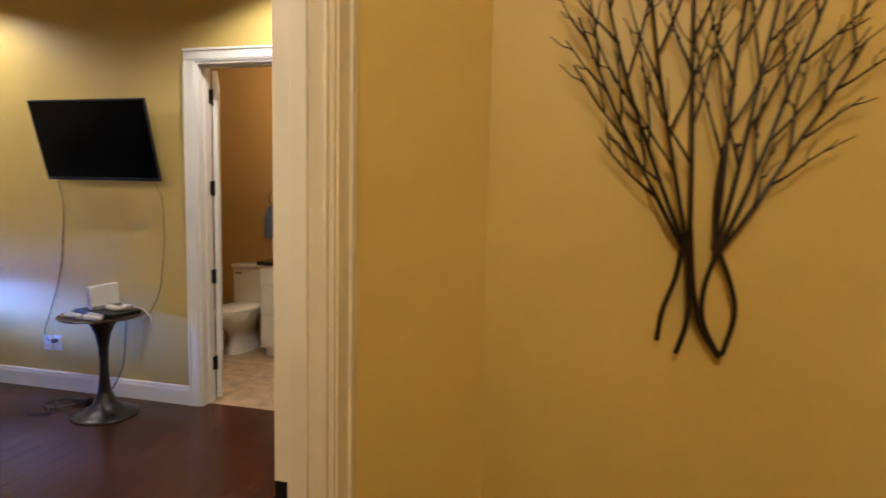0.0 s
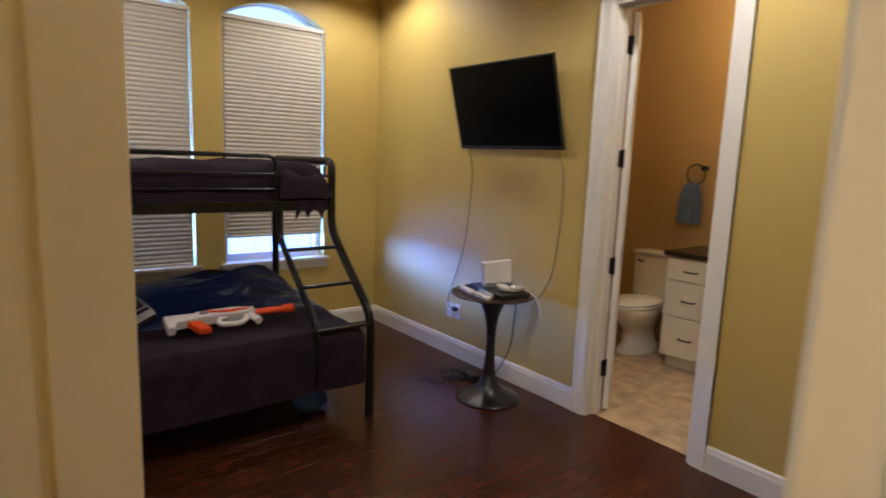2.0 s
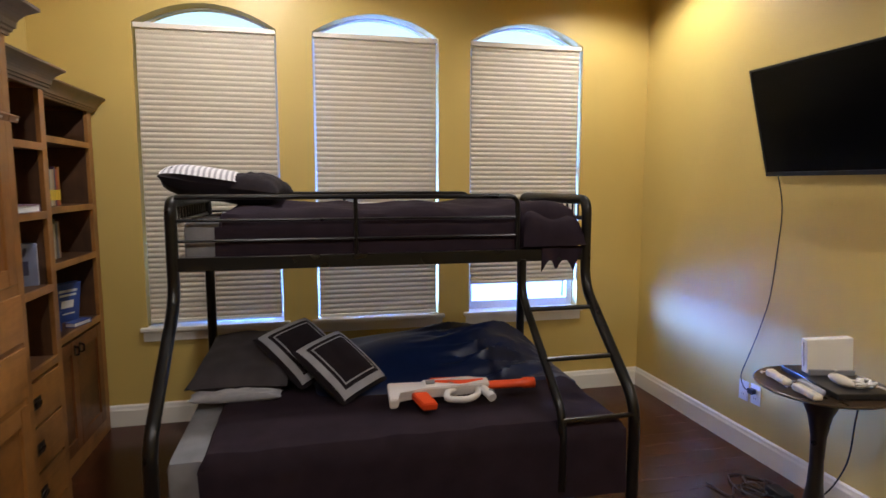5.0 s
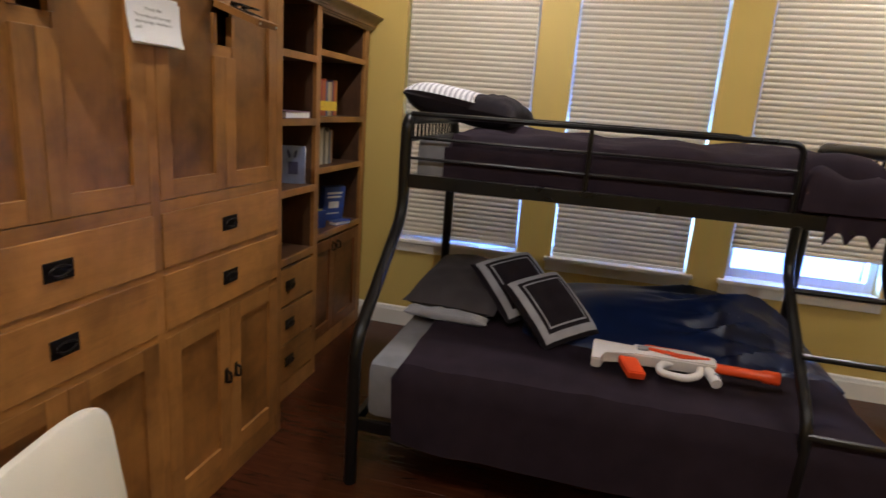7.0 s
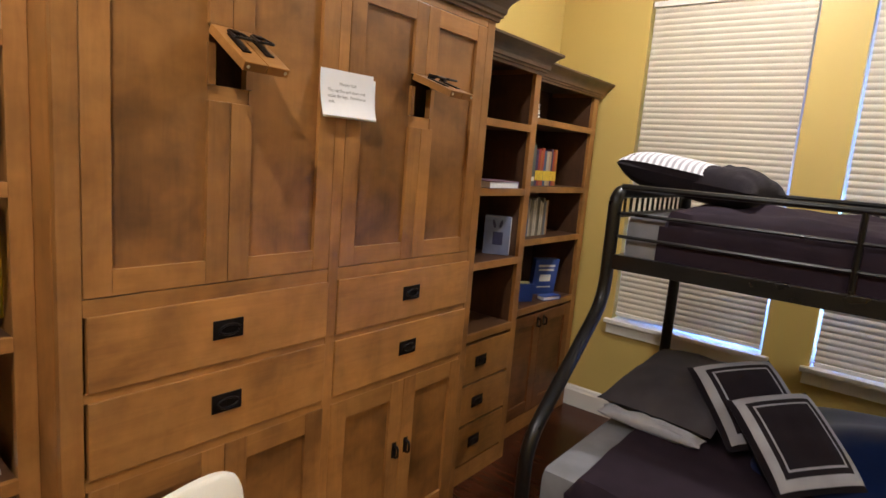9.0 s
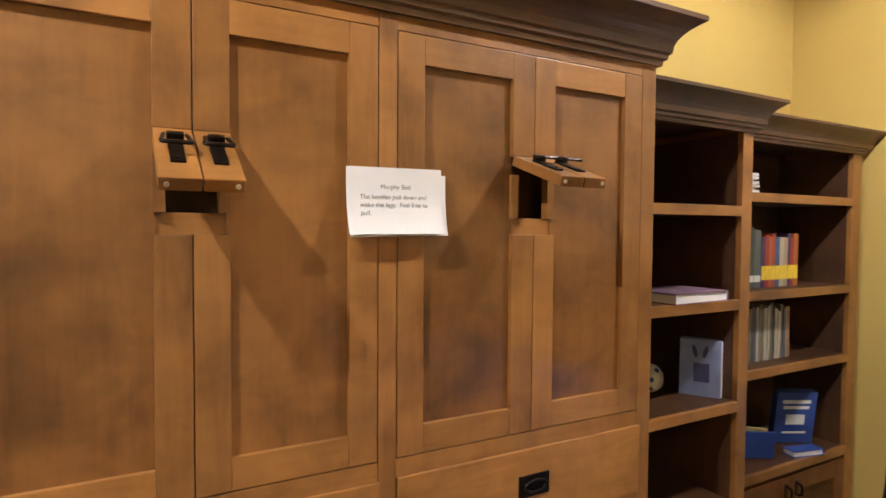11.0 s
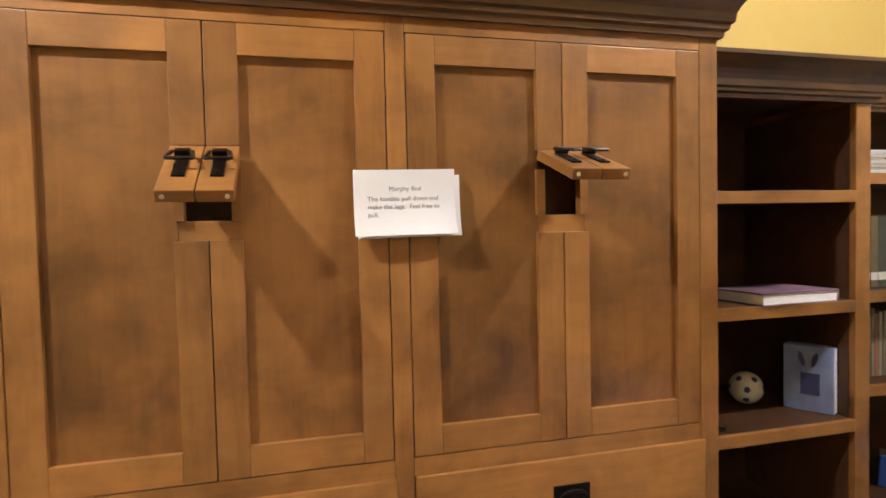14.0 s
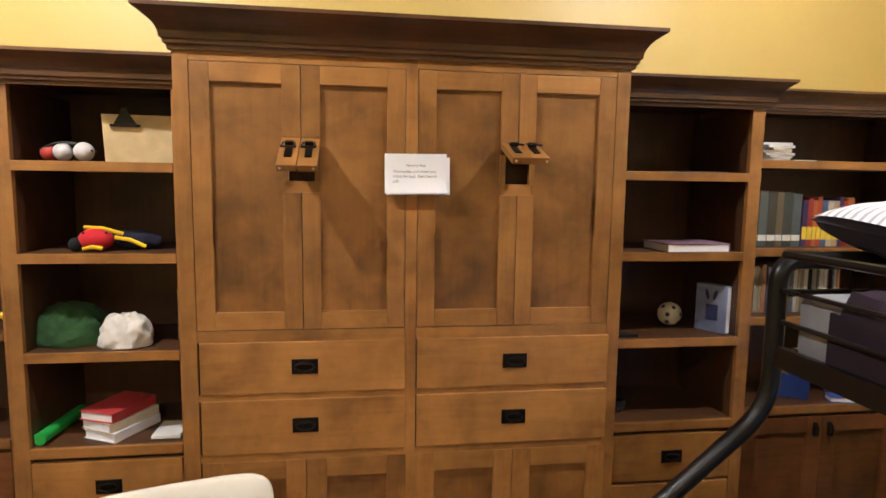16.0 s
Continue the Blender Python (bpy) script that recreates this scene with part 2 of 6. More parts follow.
def prism(bm, outline, m0, depth):
    """An outline in the plane of m0's x and y, drawn out along its z."""
    a = [bm.verts.new(m0 @ Vector((x, y, 0))) for x, y in outline]
    b = [bm.verts.new(m0 @ Vector((x, y, depth))) for x, y in outline]
    bm.faces.new(a[::-1])
    bm.faces.new(b)
    for i in range(len(a)):
        j = (i + 1) % len(a)
        bm.faces.new((a[i], a[j], b[j], b[i]))
    return bm


def sweep(bm, profile, path, closed=False):
    """A moulding: a profile of (out, up) along a level path of (x, y, nx, ny), where (nx, ny) points out."""
    rows = [[bm.verts.new((x + nx * o, y + ny * o, z)) for o, z in profile] for x, y, nx, ny in path]
    for A, B in zip(rows, rows[1:]):
        for k in range(len(profile)):
            j = (k + 1) % len(profile)
            bm.faces.new((A[k], B[k], B[j], A[j]))
    bm.faces.new(rows[0])
    bm.faces.new(rows[-1][::-1])
    return bm


def finish(bm, smooth):
    bmesh.ops.recalc_face_normals(bm, faces=bm.faces)
    me = bpy.data.meshes.new("mesh")
    bm.to_mesh(me)
    bm.free()
    if smooth:
        for p in me.polygons:
            p.use_smooth = True
        me.set_sharp_from_angle(angle=radians(40))
    return me


def part(name, bm, material, parent, label="", smooth=False):
    ob = new(name, finish(bm, smooth))
    ob.data.name = name
    ob.data.materials.append(material)
    ob.parent = parent
    if parent.parent is None:
        ob.matrix_parent_inverse = parent.matrix_basis.inverted()
    return tagged(ob, label)


def solid(name, bm, material, label="", category="", group="", kind="", smooth=False):
    ob = new(name, finish(bm, smooth))
    ob.data.name = name
    ob.data.materials.append(material)
    return tagged(ob, label, category, group, kind)


def thing(name, base, label, category, group="", kind=""):
    ob = new(name)
    ob.empty_display_size = 0.1
    ob.matrix_basis = Matrix.Translation(base)
    return tagged(ob, label, category, group, kind)


def writing(name, text, size, m, material, parent, align="LEFT", weight=0.0):
    c = bpy.data.curves.new("text", "FONT")
    c.body, c.size, c.align_x, c.extrude, c.offset = text, size, align, 0.00005, weight
    tmp = bpy.data.objects.new("text", c)
    me = bpy.data.meshes.new_from_object(tmp)
    bpy.data.objects.remove(tmp)
    me.transform(m)
    ob = new(name, me)
    me.materials.append(material)
    ob.parent = parent
    if parent.parent is None:
        ob.matrix_parent_inverse = parent.matrix_basis.inverted()
    return ob


def axes(origin, x, y):
    """A pose with its x and y along the given directions."""
    x, y = Vector(x).normalized(), Vector(y).normalized()
    z = x.cross(y)
    m = Matrix((x, y, z)).transposed().to_4x4()
    m.translation = origin
    return m


# ---------- the plan ----------
XW, XD, XH = -4.64, -0.10, 0.015      # window wall, door wall's two faces
YB, YT, YT2 = -0.30, 3.80, 3.94      # cabinet wall, TV wall's two faces
H = 3.05
DOOR_Y0, DOOR_Y1, DOOR_Z = 0.49, 1.349, 2.44
BATH_X0, BATH_X1 = -2.12, -1.42
WIN = [(0.272, 1.126), (1.353, 2.201), (2.427, 3.273)]
SILL, SPRING, RISE = 0.645, 2.56, 0.135

part_floor = solid("floor", boxes((XW - 0.2, 1.8, YB - 0.2, YT2 - 0.07, -0.12, -0.012)), FLOOR_GAP, "dark hardwood plank floor", "floor", kind="structure")
solid("ceiling", boxes((XW - 0.2, 1.8, YB - 0.2, 5.8, H, H + 0.12)), CEILING, "plain painted ceiling", "ceiling", kind="structure")
solid("wall_south", boxes((XW - 0.2, XH, YB - 0.2, YB, -0.1, H)), PAINT, "yellow painted wall behind the cabinets", "wall", kind="structure")
solid("wall_north", boxes((XW - 0.2, BATH_X0, YT, YT2, -0.1, H), (BATH_X1, 1.8, YT, YT2, -0.1, H), (BATH_X0, BATH_X1, YT, YT2, DOOR_Z, H)),
      PAINT, "yellow painted wall with the bathroom doorway", "wall", kind="structure")
solid("wall_east", boxes((XD, XH, YB, DOOR_Y0, -0.1, H), (XD, XH, DOOR_Y1, YT, -0.1, H), (XD, XH, DOOR_Y0, DOOR_Y1, DOOR_Z, H)),
      PAINT, "yellow painted wall with the bedroom doorway", "wall", kind="structure")


def arched_wall():
    bm = bmesh.new()
    x0, x1 = XW - 0.2, XW
    ys = [YB] + [v for w in WIN for v in w] + [YT]
    for a, b in zip(ys[::2], ys[1::2]):
        box(bm, x0, x1, a, b, -0.1, H)
    for a, b in WIN:
        box(bm, x0, x1, a, b, -0.1, SILL)
        steps = 16
        arc = [(a + (b - a) * i / steps, SPRING + RISE * (1 - (2 * i / steps - 1) ** 2)) for i in range(steps + 1)]
        outline = arc + [(b, H), (a, H)]
        prism(bm, outline, axes((x0, 0, 0), (0, 1, 0), (0, 0, 1)), x1 - x0)
    return bm


solid("wall_west", arched_wall(), PAINT, "yellow painted wall with three arched windows", "wall", kind="structure")

# hall and bathroom shells
solid("wall_hall_angle", prism(bmesh.new(), [(XH + 0.001, 1.455), (0.277, 1.775), (0.277, 1.95), (XH + 0.001, 1.95)], Matrix.Translation((0, 0, -0.1)), H + 0.1), PAINT,
      "yellow painted angled hall wall", "wall", kind="structure")
solid("wall_hall_end", boxes((0.277, 1.8, 1.775, 1.95, -0.1, H)), PAINT, "yellow painted hall wall", "wall", kind="structure")
solid("wall_hall_east", boxes((1.6, 1.8, -1.6, 1.775, -0.1, H)), PAINT, "yellow painted hall wall", "wall", kind="structure")
solid("wall_hall_south", boxes((XH, 1.8, -1.7, -1.6, -0.1, H)), PAINT, "yellow painted hall wall", "wall", kind="structure")
solid("wall_hall_west", boxes((XD, XH, -1.7, YB - 0.2, -0.1, H)), PAINT, "yellow painted hall wall", "wall", kind="structure")
solid("floor_hall", boxes((XH, 1.8, -1.7, YB - 0.2, -0.1, 0)), FLOOR, "dark hardwood hall floor", "floor", kind="structure")
solid("ceiling_hall", boxes((XD, 1.8, -1.7, YB - 0.2, H, H + 0.1)), CEILING, "plain painted hall ceiling", "ceiling", kind="structure")
YBB = 5.60
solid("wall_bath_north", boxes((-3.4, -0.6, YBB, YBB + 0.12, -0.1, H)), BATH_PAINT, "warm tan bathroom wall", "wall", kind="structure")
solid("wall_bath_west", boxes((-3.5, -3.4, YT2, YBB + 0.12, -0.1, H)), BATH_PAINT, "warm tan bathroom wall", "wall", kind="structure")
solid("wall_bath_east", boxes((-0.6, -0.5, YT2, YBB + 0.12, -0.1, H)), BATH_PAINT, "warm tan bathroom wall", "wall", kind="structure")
bath_floor = solid("floor_bath", boxes((-3.4, -0.6, YT2 - 0.07, YBB, -0.12, -0.006)), GROUT, "beige stone tile bathroom floor", "floor", kind="structure")
solid("ground", boxes((-400, -8, -300, 300, -0.9, -0.6)), mottled("grass", (0.07, 0.10, 0.03), 0.9, 0.3, 0.5), "grass outside the windows", "ground", kind="structure")

# ---------- trim ----------
def baseboard(x0, y0, x1, y1, nx, ny):
    prof = [(0, 0), (0.016, 0), (0.016, 0.105), (0.012, 0.118), (0.010, 0.132), (0.004, 0.141), (0, 0.141)]
    solid("baseboard", sweep(bmesh.new(), prof, [(x0, y0, nx, ny), (x1, y1, nx, ny)]), TRIM, "white painted baseboard", "baseboard", kind="structure")


baseboard(XW + 0.016, YT, BATH_X0 - 0.085, YT, 0, -1)
baseboard(BATH_X1 + 0.085, YT, XD, YT, 0, -1)
baseboard(XW, YB, XW, YT, 1, 0)
baseboard(XD, DOOR_Y1 + 0.095, XD, YT - 0.016, -1, 0)
baseboard(0.277, 1.775, 1.6, 1.775, 0, -1)


def casing(name, face, out, a, b, top, along_x, label, w=0.095, paint=TRIM):
    """Door casing on one wall face: two legs and a head, each with a stepped profile."""
    root = thing(name, ((a + b) / 2, face, 0) if along_x else (face, (a + b) / 2, 0), label, "door casing", kind="structure")
    steps = [(0.0, w, 0.012), (0.012, w, 0.017), (0.07, w, 0.024)]

    def put(nm, spans):
        bm = bmesh.new()
        for u0, u1, z0, z1, d in spans:
            if along_x:
                box(bm, u0, u1, face, face + out * d, z0, z1)
            else:
                box(bm, face, face + out * d, u0, u1, z0, z1)
        part(nm, bm, paint, root)
    put("casing_leg", [(a - s1, a - s0, 0, top, d) for s0, s1, d in steps])
    put("casing_leg", [(b + s0, b + s1, 0, top, d) for s0, s1, d in steps])
    put("casing_head", [(a - w, b + w, top + s0, top + s1, d) for s0, s1, d in steps])
    return root


casing("trim_bath", YT, -1, BATH_X0, BATH_X1, DOOR_Z, True, "white moulded casing round the bathroom doorway", 0.085)
casing("trim_hall", XH, 1, DOOR_Y0, DOOR_Y1, DOOR_Z, False, "cream moulded casing round the bedroom doorway", paint=DOOR_PAINT)
casing("trim_room", XD, -1, DOOR_Y0, DOOR_Y1, DOOR_Z, False, "white moulded casing round the bedroom doorway")


def jamb(name, along_x, a, b, f0, f1, stop, label, paint=TRIM):
    """The lining of a doorway with its stop."""
    mid = ((a + b) / 2, (f0 + f1) / 2, 0) if along_x else ((f0 + f1) / 2, (a + b) / 2, 0)
    root = thing(name, mid, label, "door jamb", kind="structure")
    for u0, u1, s0, s1 in ((a, a + 0.018, a + 0.018, a + 0.03), (b - 0.018, b, b - 0.03, b - 0.018)):
        for nm, p0, p1, q0, q1 in (("lining", u0, u1, f0 - 0.003, f1 + 0.003), ("door_stop", s0, s1, *stop)):
            part(nm, boxes(((p0, p1, q0, q1) if along_x else (q0, q1, p0, p1)) + (0, DOOR_Z), bevel=0.002), paint, root)
    for nm, z0, z1, q0, q1 in (("head_lining", DOOR_Z - 0.018, DOOR_Z, f0 - 0.003, f1 + 0.003), ("head_stop", DOOR_Z - 0.03, DOOR_Z - 0.018, *stop)):
        part(nm, boxes(((a, b, q0, q1) if along_x else (q0, q1, a, b)) + (z0, z1), bevel=0.002), paint, root)
    return root


jamb("jamb_bath", True, BATH_X0, BATH_X1, YT, YT2, (YT + 0.06, YT + 0.098), "white bathroom door lining")
jamb("jamb_bedroom", False, DOOR_Y0, DOOR_Y1, XD, XH, (XD + 0.042, XD + 0.08), "cream bedroom door lining with a stop", DOOR_PAINT)


def panel_door(root, m, width, height, material, thick=0.035, panels=((0.24, 0.92), (1.04, 2.28)), inset=0.009):
    """A stile-and-rail door leaf from x=0 to width, its faces at z=0 and thick; y up."""
    st = 0.12
    rails = [0.012] + [v for p in panels for v in p] + [height]
    for x0, x1 in ((0.003, st), (width - st, width - 0.003)):
        bm = bmesh.new()
        box(bm, x0, x1, 0.012, height, 0, thick, 0.003, m)
        part("stile", bm, material, root)
    for y0, y1 in zip(rails[::2], rails[1::2]):
        bm = bmesh.new()
        box(bm, st, width - st, y0, y1, 0.0005, thick - 0.0005, 0.0, m)
        part("rail", bm, material, root)
    for y0, y1 in panels:
        bm = bmesh.new()
        box(bm, st - 0.004, width - st + 0.004, y0 - 0.004, y1 + 0.004, inset, thick - inset, 0, m)
        part("panel", bm, material, root)
        if inset < 0.009:
            continue
        bm = bmesh.new()
        for face in (0.0045, thick - 0.0095):
            for a in ((st, st + 0.014, y0, y1), (width - st - 0.014, width - st, y0, y1), (st + 0.014, width - st - 0.014, y0, y0 + 0.014), (st + 0.014, width - st - 0.014, y1 - 0.014, y1)):
                box(bm, *a, face, face + 0.005, 0.0015, m)
        part("moulding", bm, material, root)


def hinge(root, x, y, z):
    bm = bmesh.new()
    box(bm, x - 0.002, x + 0.004, y - 0.06, y + 0.002, z - 0.05, z + 0.05, 0.001)
    tube(bm, [(x + 0.006, y + 0.006, z - 0.055), (x + 0.006, y + 0.006, z + 0.055)], 0.008, 8)
    part("hinge", bm, BRONZE, root, "dark bronze hinge")


# bedroom door, ajar into the room
door_dir = Vector((-math.sin(radians(DOOR_YAW)), math.cos(radians(DOOR_YAW)), 0))
door_m = axes((XD - 0.002, DOOR_Y0 + 0.02, 0), door_dir, (0, 0, 1)) @ Matrix.Translation((0, 0, -0.035))
bedroom_door = thing("door_bedroom", (XD, DOOR_Y0 + 0.02, 0), "cream painted panel door standing ajar with a paper sign", "door", kind="structure")
panel_door(bedroom_door, door_m, DOOR_W, DOOR_Z - 0.03, DOOR_PAINT, inset=0.006)
bm = bmesh.new()
box(bm, XD - 0.001, XD + 0.028, DOOR_Y1 - 0.0205, DOOR_Y1 - 0.0175, 0.88, 0.94, 0.001)
solid("strike_plate", bm, BRONZE, "dark bronze strike plate on the door jamb", "strike plate")

# bathroom door, open into the bathroom
bath_door = thing("door_bath", (BATH_X0 + 0.02, YT2, 0), "white panel door standing open into the bathroom", "door", kind="structure")
panel_door(bath_door, axes((BATH_X0 + 0.022, YT2 + 0.012, 0), (-0.55, 0.83, 0), (0, 0, 1)), 0.66, DOOR_Z - 0.03, TRIM)
for z in (0.285, 0.934, 1.577, 2.224):
    hinge(bath_door, BATH_X0 + 0.019, YT2 + 0.004, z)

# ---------- windows ----------
def window(y0, y1, drop, name):
    root = thing(name, (XW, (y0 + y1) / 2, SILL), "arched white window with a beige pleated shade", "window", kind="structure")
    x = XW - 0.15
    f = 0.045
    bm = bmesh.new()
    box(bm, x, x + 0.06, y0, y0 + f, SILL, SPRING, 0.004)
    box(bm, x, x + 0.06, y1 - f, y1, SILL, SPRING, 0.004)
    box(bm, x, x + 0.06, y0 + f, y1 - f, SILL, SILL + 0.06, 0.004)
    box(bm, x, x + 0.06, y0 + f, y1 - f, 1.60, 1.65, 0.004)
    box(bm, x, x + 0.06, y0 + f, y1 - f, SPRING - 0.03, SPRING + 0.01, 0.004)
    n = 14
    arc = [(x + 0.03, y0 + (y1 - y0) * i / n, SPRING + RISE * (1 - (2 * i / n - 1) ** 2) - 0.004) for i in range(n + 1)]
    tube(bm, arc, 0.010, 6)
    part("window_frame", bm, VINYL, root)
    for z0, z1 in ((SILL + 0.06, 1.60), (1.65, SPRING - 0.03)):
        p = part("pane", boxes((x + 0.02, x + 0.026, y0 + f, y1 - f, z0, z1)), GLASS, root)
        p.visible_shadow = False
    outline = [(y0 + (y1 - y0) * i / n, SPRING + 0.01 + (RISE - 0.012) * (1 - (2 * i / n - 1) ** 2)) for i in range(n + 1)]
    p = part("pane", prism(bmesh.new(), outline, axes((x + 0.02, 0, 0), (0, 1, 0), (0, 0, 1)), 0.006), GLASS, root)
    p.visible_shadow = False
    bm = bmesh.new()
    box(bm, XW - 0.15, XW + 0.035, y0 - 0.04, y1 + 0.04, SILL - 0.025, SILL + 0.002, 0.006)
    box(bm, XW, XW + 0.014, y0 - 0.025, y1 + 0.025, SILL - 0.09, SILL - 0.025, 0.004)
    part("window_sill", bm, TRIM, root, "white painted window sill")
    # pleated shade
    sx, gap = XW - 0.030, 0.015
    shade = thing("window_shade", (sx, (y0 + y1) / 2, drop), "beige pleated cellular shade hanging in the window", "window shade", "shades in the three windows")
    part("headrail", boxes((sx - 0.02, sx + 0.02, y0 + 0.006, y1 - 0.006, SPRING - 0.03, SPRING + 0.002), bevel=0.003), TRIM, shade)
    part("bottom_rail", boxes((sx - 0.014, sx + 0.014, y0 + gap, y1 - gap, drop, drop + 0.022), bevel=0.004), TRIM, shade)
    bm = bmesh.new()
    top, pitch = SPRING - 0.03, 0.0335
    count = round((top - drop - 0.022) / pitch)
    rows = []
    for i in range(count * 4 + 1):
        z = drop + 0.022 + (top - drop - 0.022) * i / (count * 4)
        bulge = (0.0, 0.0048, 0.0068, 0.0048)[i % 4]
        rows.append([bm.verts.new((sx + bulge, y, z)) for y in (y0 + gap, y1 - gap)] + [bm.verts.new((sx - 0.006 - bulge, y, z)) for y in (y1 - gap, y0 + gap)])
    for A, B in zip(rows, rows[1:]):
        for k in range(4):
            bm.faces.new((A[k], A[(k + 1) % 4], B[(k + 1) % 4], B[k]))
    part("fabric", bm, SHADE, shade, smooth=True)


for k, ((a, b), low) in enumerate(zip(WIN, (SILL + 0.026, SILL + 0.006, 0.845))):
    window(a, b, low, "window_%d" % (k + 1))

# ---------- recessed ceiling lights ----------
for x, y in CANS:
    can = thing("recessed_light", (x, y, H), "white recessed ceiling light, switched on", "ceiling light", "recessed lights")
    part("trim_ring", turned(bmesh.new(), [(0.062, -0.012), (0.085, -0.010), (0.092, -0.002), (0.092, 0.0), (0.062, 0.0)], (x, y, H)), TRIM, can, smooth=True)
    part("lens", turned(bmesh.new(), [(0.0605, -0.006), (0.0605, -0.001)], (x, y, H)), GLOW, can)

# ---------- cabinets ----------


def bin_pull(root, x, y, z, w=0.088, h=0.052):
    """A dark recessed-look plate with an oval ring."""
    bm = bmesh.new()
    box(bm, x - w / 2, x + w / 2, y, y + 0.004, z - h / 2, z + h / 2, 0.0015)
    plate = part("pull_plate", bm, BRONZE, root, "dark bronze pull plate")
    bm = bmesh.new()
    ring = [(x + 0.030 * math.cos(a), y + 0.010, z + 0.014 * math.sin(a)) for a in [k * math.tau / 20 for k in range(20)]]
    tube(bm, ring, 0.0035, 6, close=True)
    part("pull_ring", bm, BRONZE, plate, smooth=True)


def knob_pull(root, x, y, z):
    bm = bmesh.new()
    box(bm, x - 0.011, x + 0.011, y, y + 0.003, z - 0.03, z + 0.03, 0.001)
    tube(bm, rounded([(x, y, z + 0.018), (x, y + 0.022, z + 0.016), (x, y + 0.022, z - 0.024), (x, y + 0.006, z - 0.028)], 0.012), 0.005, 6)
    part("door_pull", bm, BRONZE, root, "dark bronze drop pull", smooth=True)


def crown(root, x0, x1, y, z0, z1, out, ends=(True, True), back=YB):
    h = z1 - z0
    prof = [(0, z0), (0.010, z0), (0.012, z0 + h * 0.10), (0.020, z0 + h * 0.14), (0.021, z0 + h * 0.22), (0.028, z0 + h * 0.26)]
    for i in range(1, 7):
        u = i / 6
        prof.append((0.028 + (out - 0.032) * (u ** 1.7), z0 + h * (0.26 + 0.62 * (u ** 0.75))))
    prof += [(out, z0 + h * 0.90), (out, z1), (0, z1)]
    path = []
    if ends[0]:
        path.append((x1, back, 1, 0))
    path.append((x1, y, 1 if ends[0] else 0, 1))
    path.append((x0, y, -1 if ends[1] else 0, 1))
    if ends[1]:
        path.append((x0, back, -1, 0))
    part("crown_moulding", sweep(bmesh.new(), prof, path), W_C, root, "dark stained crown moulding")


def frame_panel(root, nm, x0, x1, y, z0, z1, st=0.06, thick=0.022, cuts=None, dark=False):
    """A shaker door leaf: stiles, rails and a recessed panel. cuts: the stile on that side has an opening at these heights."""
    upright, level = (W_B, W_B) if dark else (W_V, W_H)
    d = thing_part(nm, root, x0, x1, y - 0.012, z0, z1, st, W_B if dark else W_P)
    def stile(a, b, side):
        spans = [(z0, z1)]
        if cuts and cuts[0] == side:
            spans = [(z0, cuts[1]), (cuts[2], z1)]
        for s0, s1 in spans:
            part("stile", boxes((a, b, y - thick, y, s0, s1), bevel=0.002), upright, d)
    stile(x0, x0 + st, "low")
    stile(x1 - st, x1, "high")
    part("rail", boxes((x0 + st, x1 - st, y - thick, y - 0.0008, z0, z0 + st), bevel=0.0015), level, d)
    part("rail", boxes((x0 + st, x1 - st, y - thick, y - 0.0008, z1 - st, z1), bevel=0.0015), level, d)
    return d


def thing_part(nm, root, x0, x1, y, z0, z1, st, wood_of):
    return part(nm, boxes((x0 + st - 0.005, x1 - st + 0.005, y - 0.008, y, z0 + st - 0.005, z1 - st + 0.005)), wood_of, root)


def drawer(root, x0, x1, y, z0, z1, pull=True, wood_of=None):
    d = part("drawer_front", boxes((x0, x1, y - 0.02, y + 0.001, z0, z1), bevel=0.003), (wood_of or W_H), root)
    if pull:
        bin_pull(d, (x0 + x1) / 2, y + 0.001, (z0 + z1) / 2 + 0.004)
    return d


# the fold-down bed cabinet
CX0, CX1, CY = -3.085, -1.567, 0.257
murphy = thing("bed_cabinet", ((CX0 + CX1) / 2, (YB + CY) / 2, 0), "tall brown maple fold-down bed cabinet with drawers below", "cabinet")
B = CY - 0.024
part("side_panel", boxes((CX0, CX0 + 0.02, YB + 0.002, B, 0, 2.12), bevel=0.002), W_V, murphy)
part("side_panel", boxes((CX1 - 0.02, CX1, YB + 0.002, B, 0, 2.12), bevel=0.002), W_V, murphy)
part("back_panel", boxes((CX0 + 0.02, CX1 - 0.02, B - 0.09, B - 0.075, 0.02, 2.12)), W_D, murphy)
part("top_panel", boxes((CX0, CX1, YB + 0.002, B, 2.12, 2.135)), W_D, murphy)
for x0, x1 in ((CX0, -3.036), (-2.342, -2.302), (-1.615, CX1)):
    part("face_stile", boxes((x0, x1, B, CY, 0.0, 2.125), bevel=0.002), W_V, murphy)
for x0, x1 in ((-3.036, -2.342), (-2.302, -1.615)):
    for z0, z1 in ((2.075, 2.125), (1.163, 1.203), (0.962, 0.984), (0.745, 0.772), (0.0, 0.10)):
        part("face_rail", boxes((x0, x1, B, CY - 0.001, z0, z1), bevel=0.0015), W_H, murphy)
crown(murphy, CX0, CX1, CY, 2.105, 2.225, 0.088)
LEGS = []
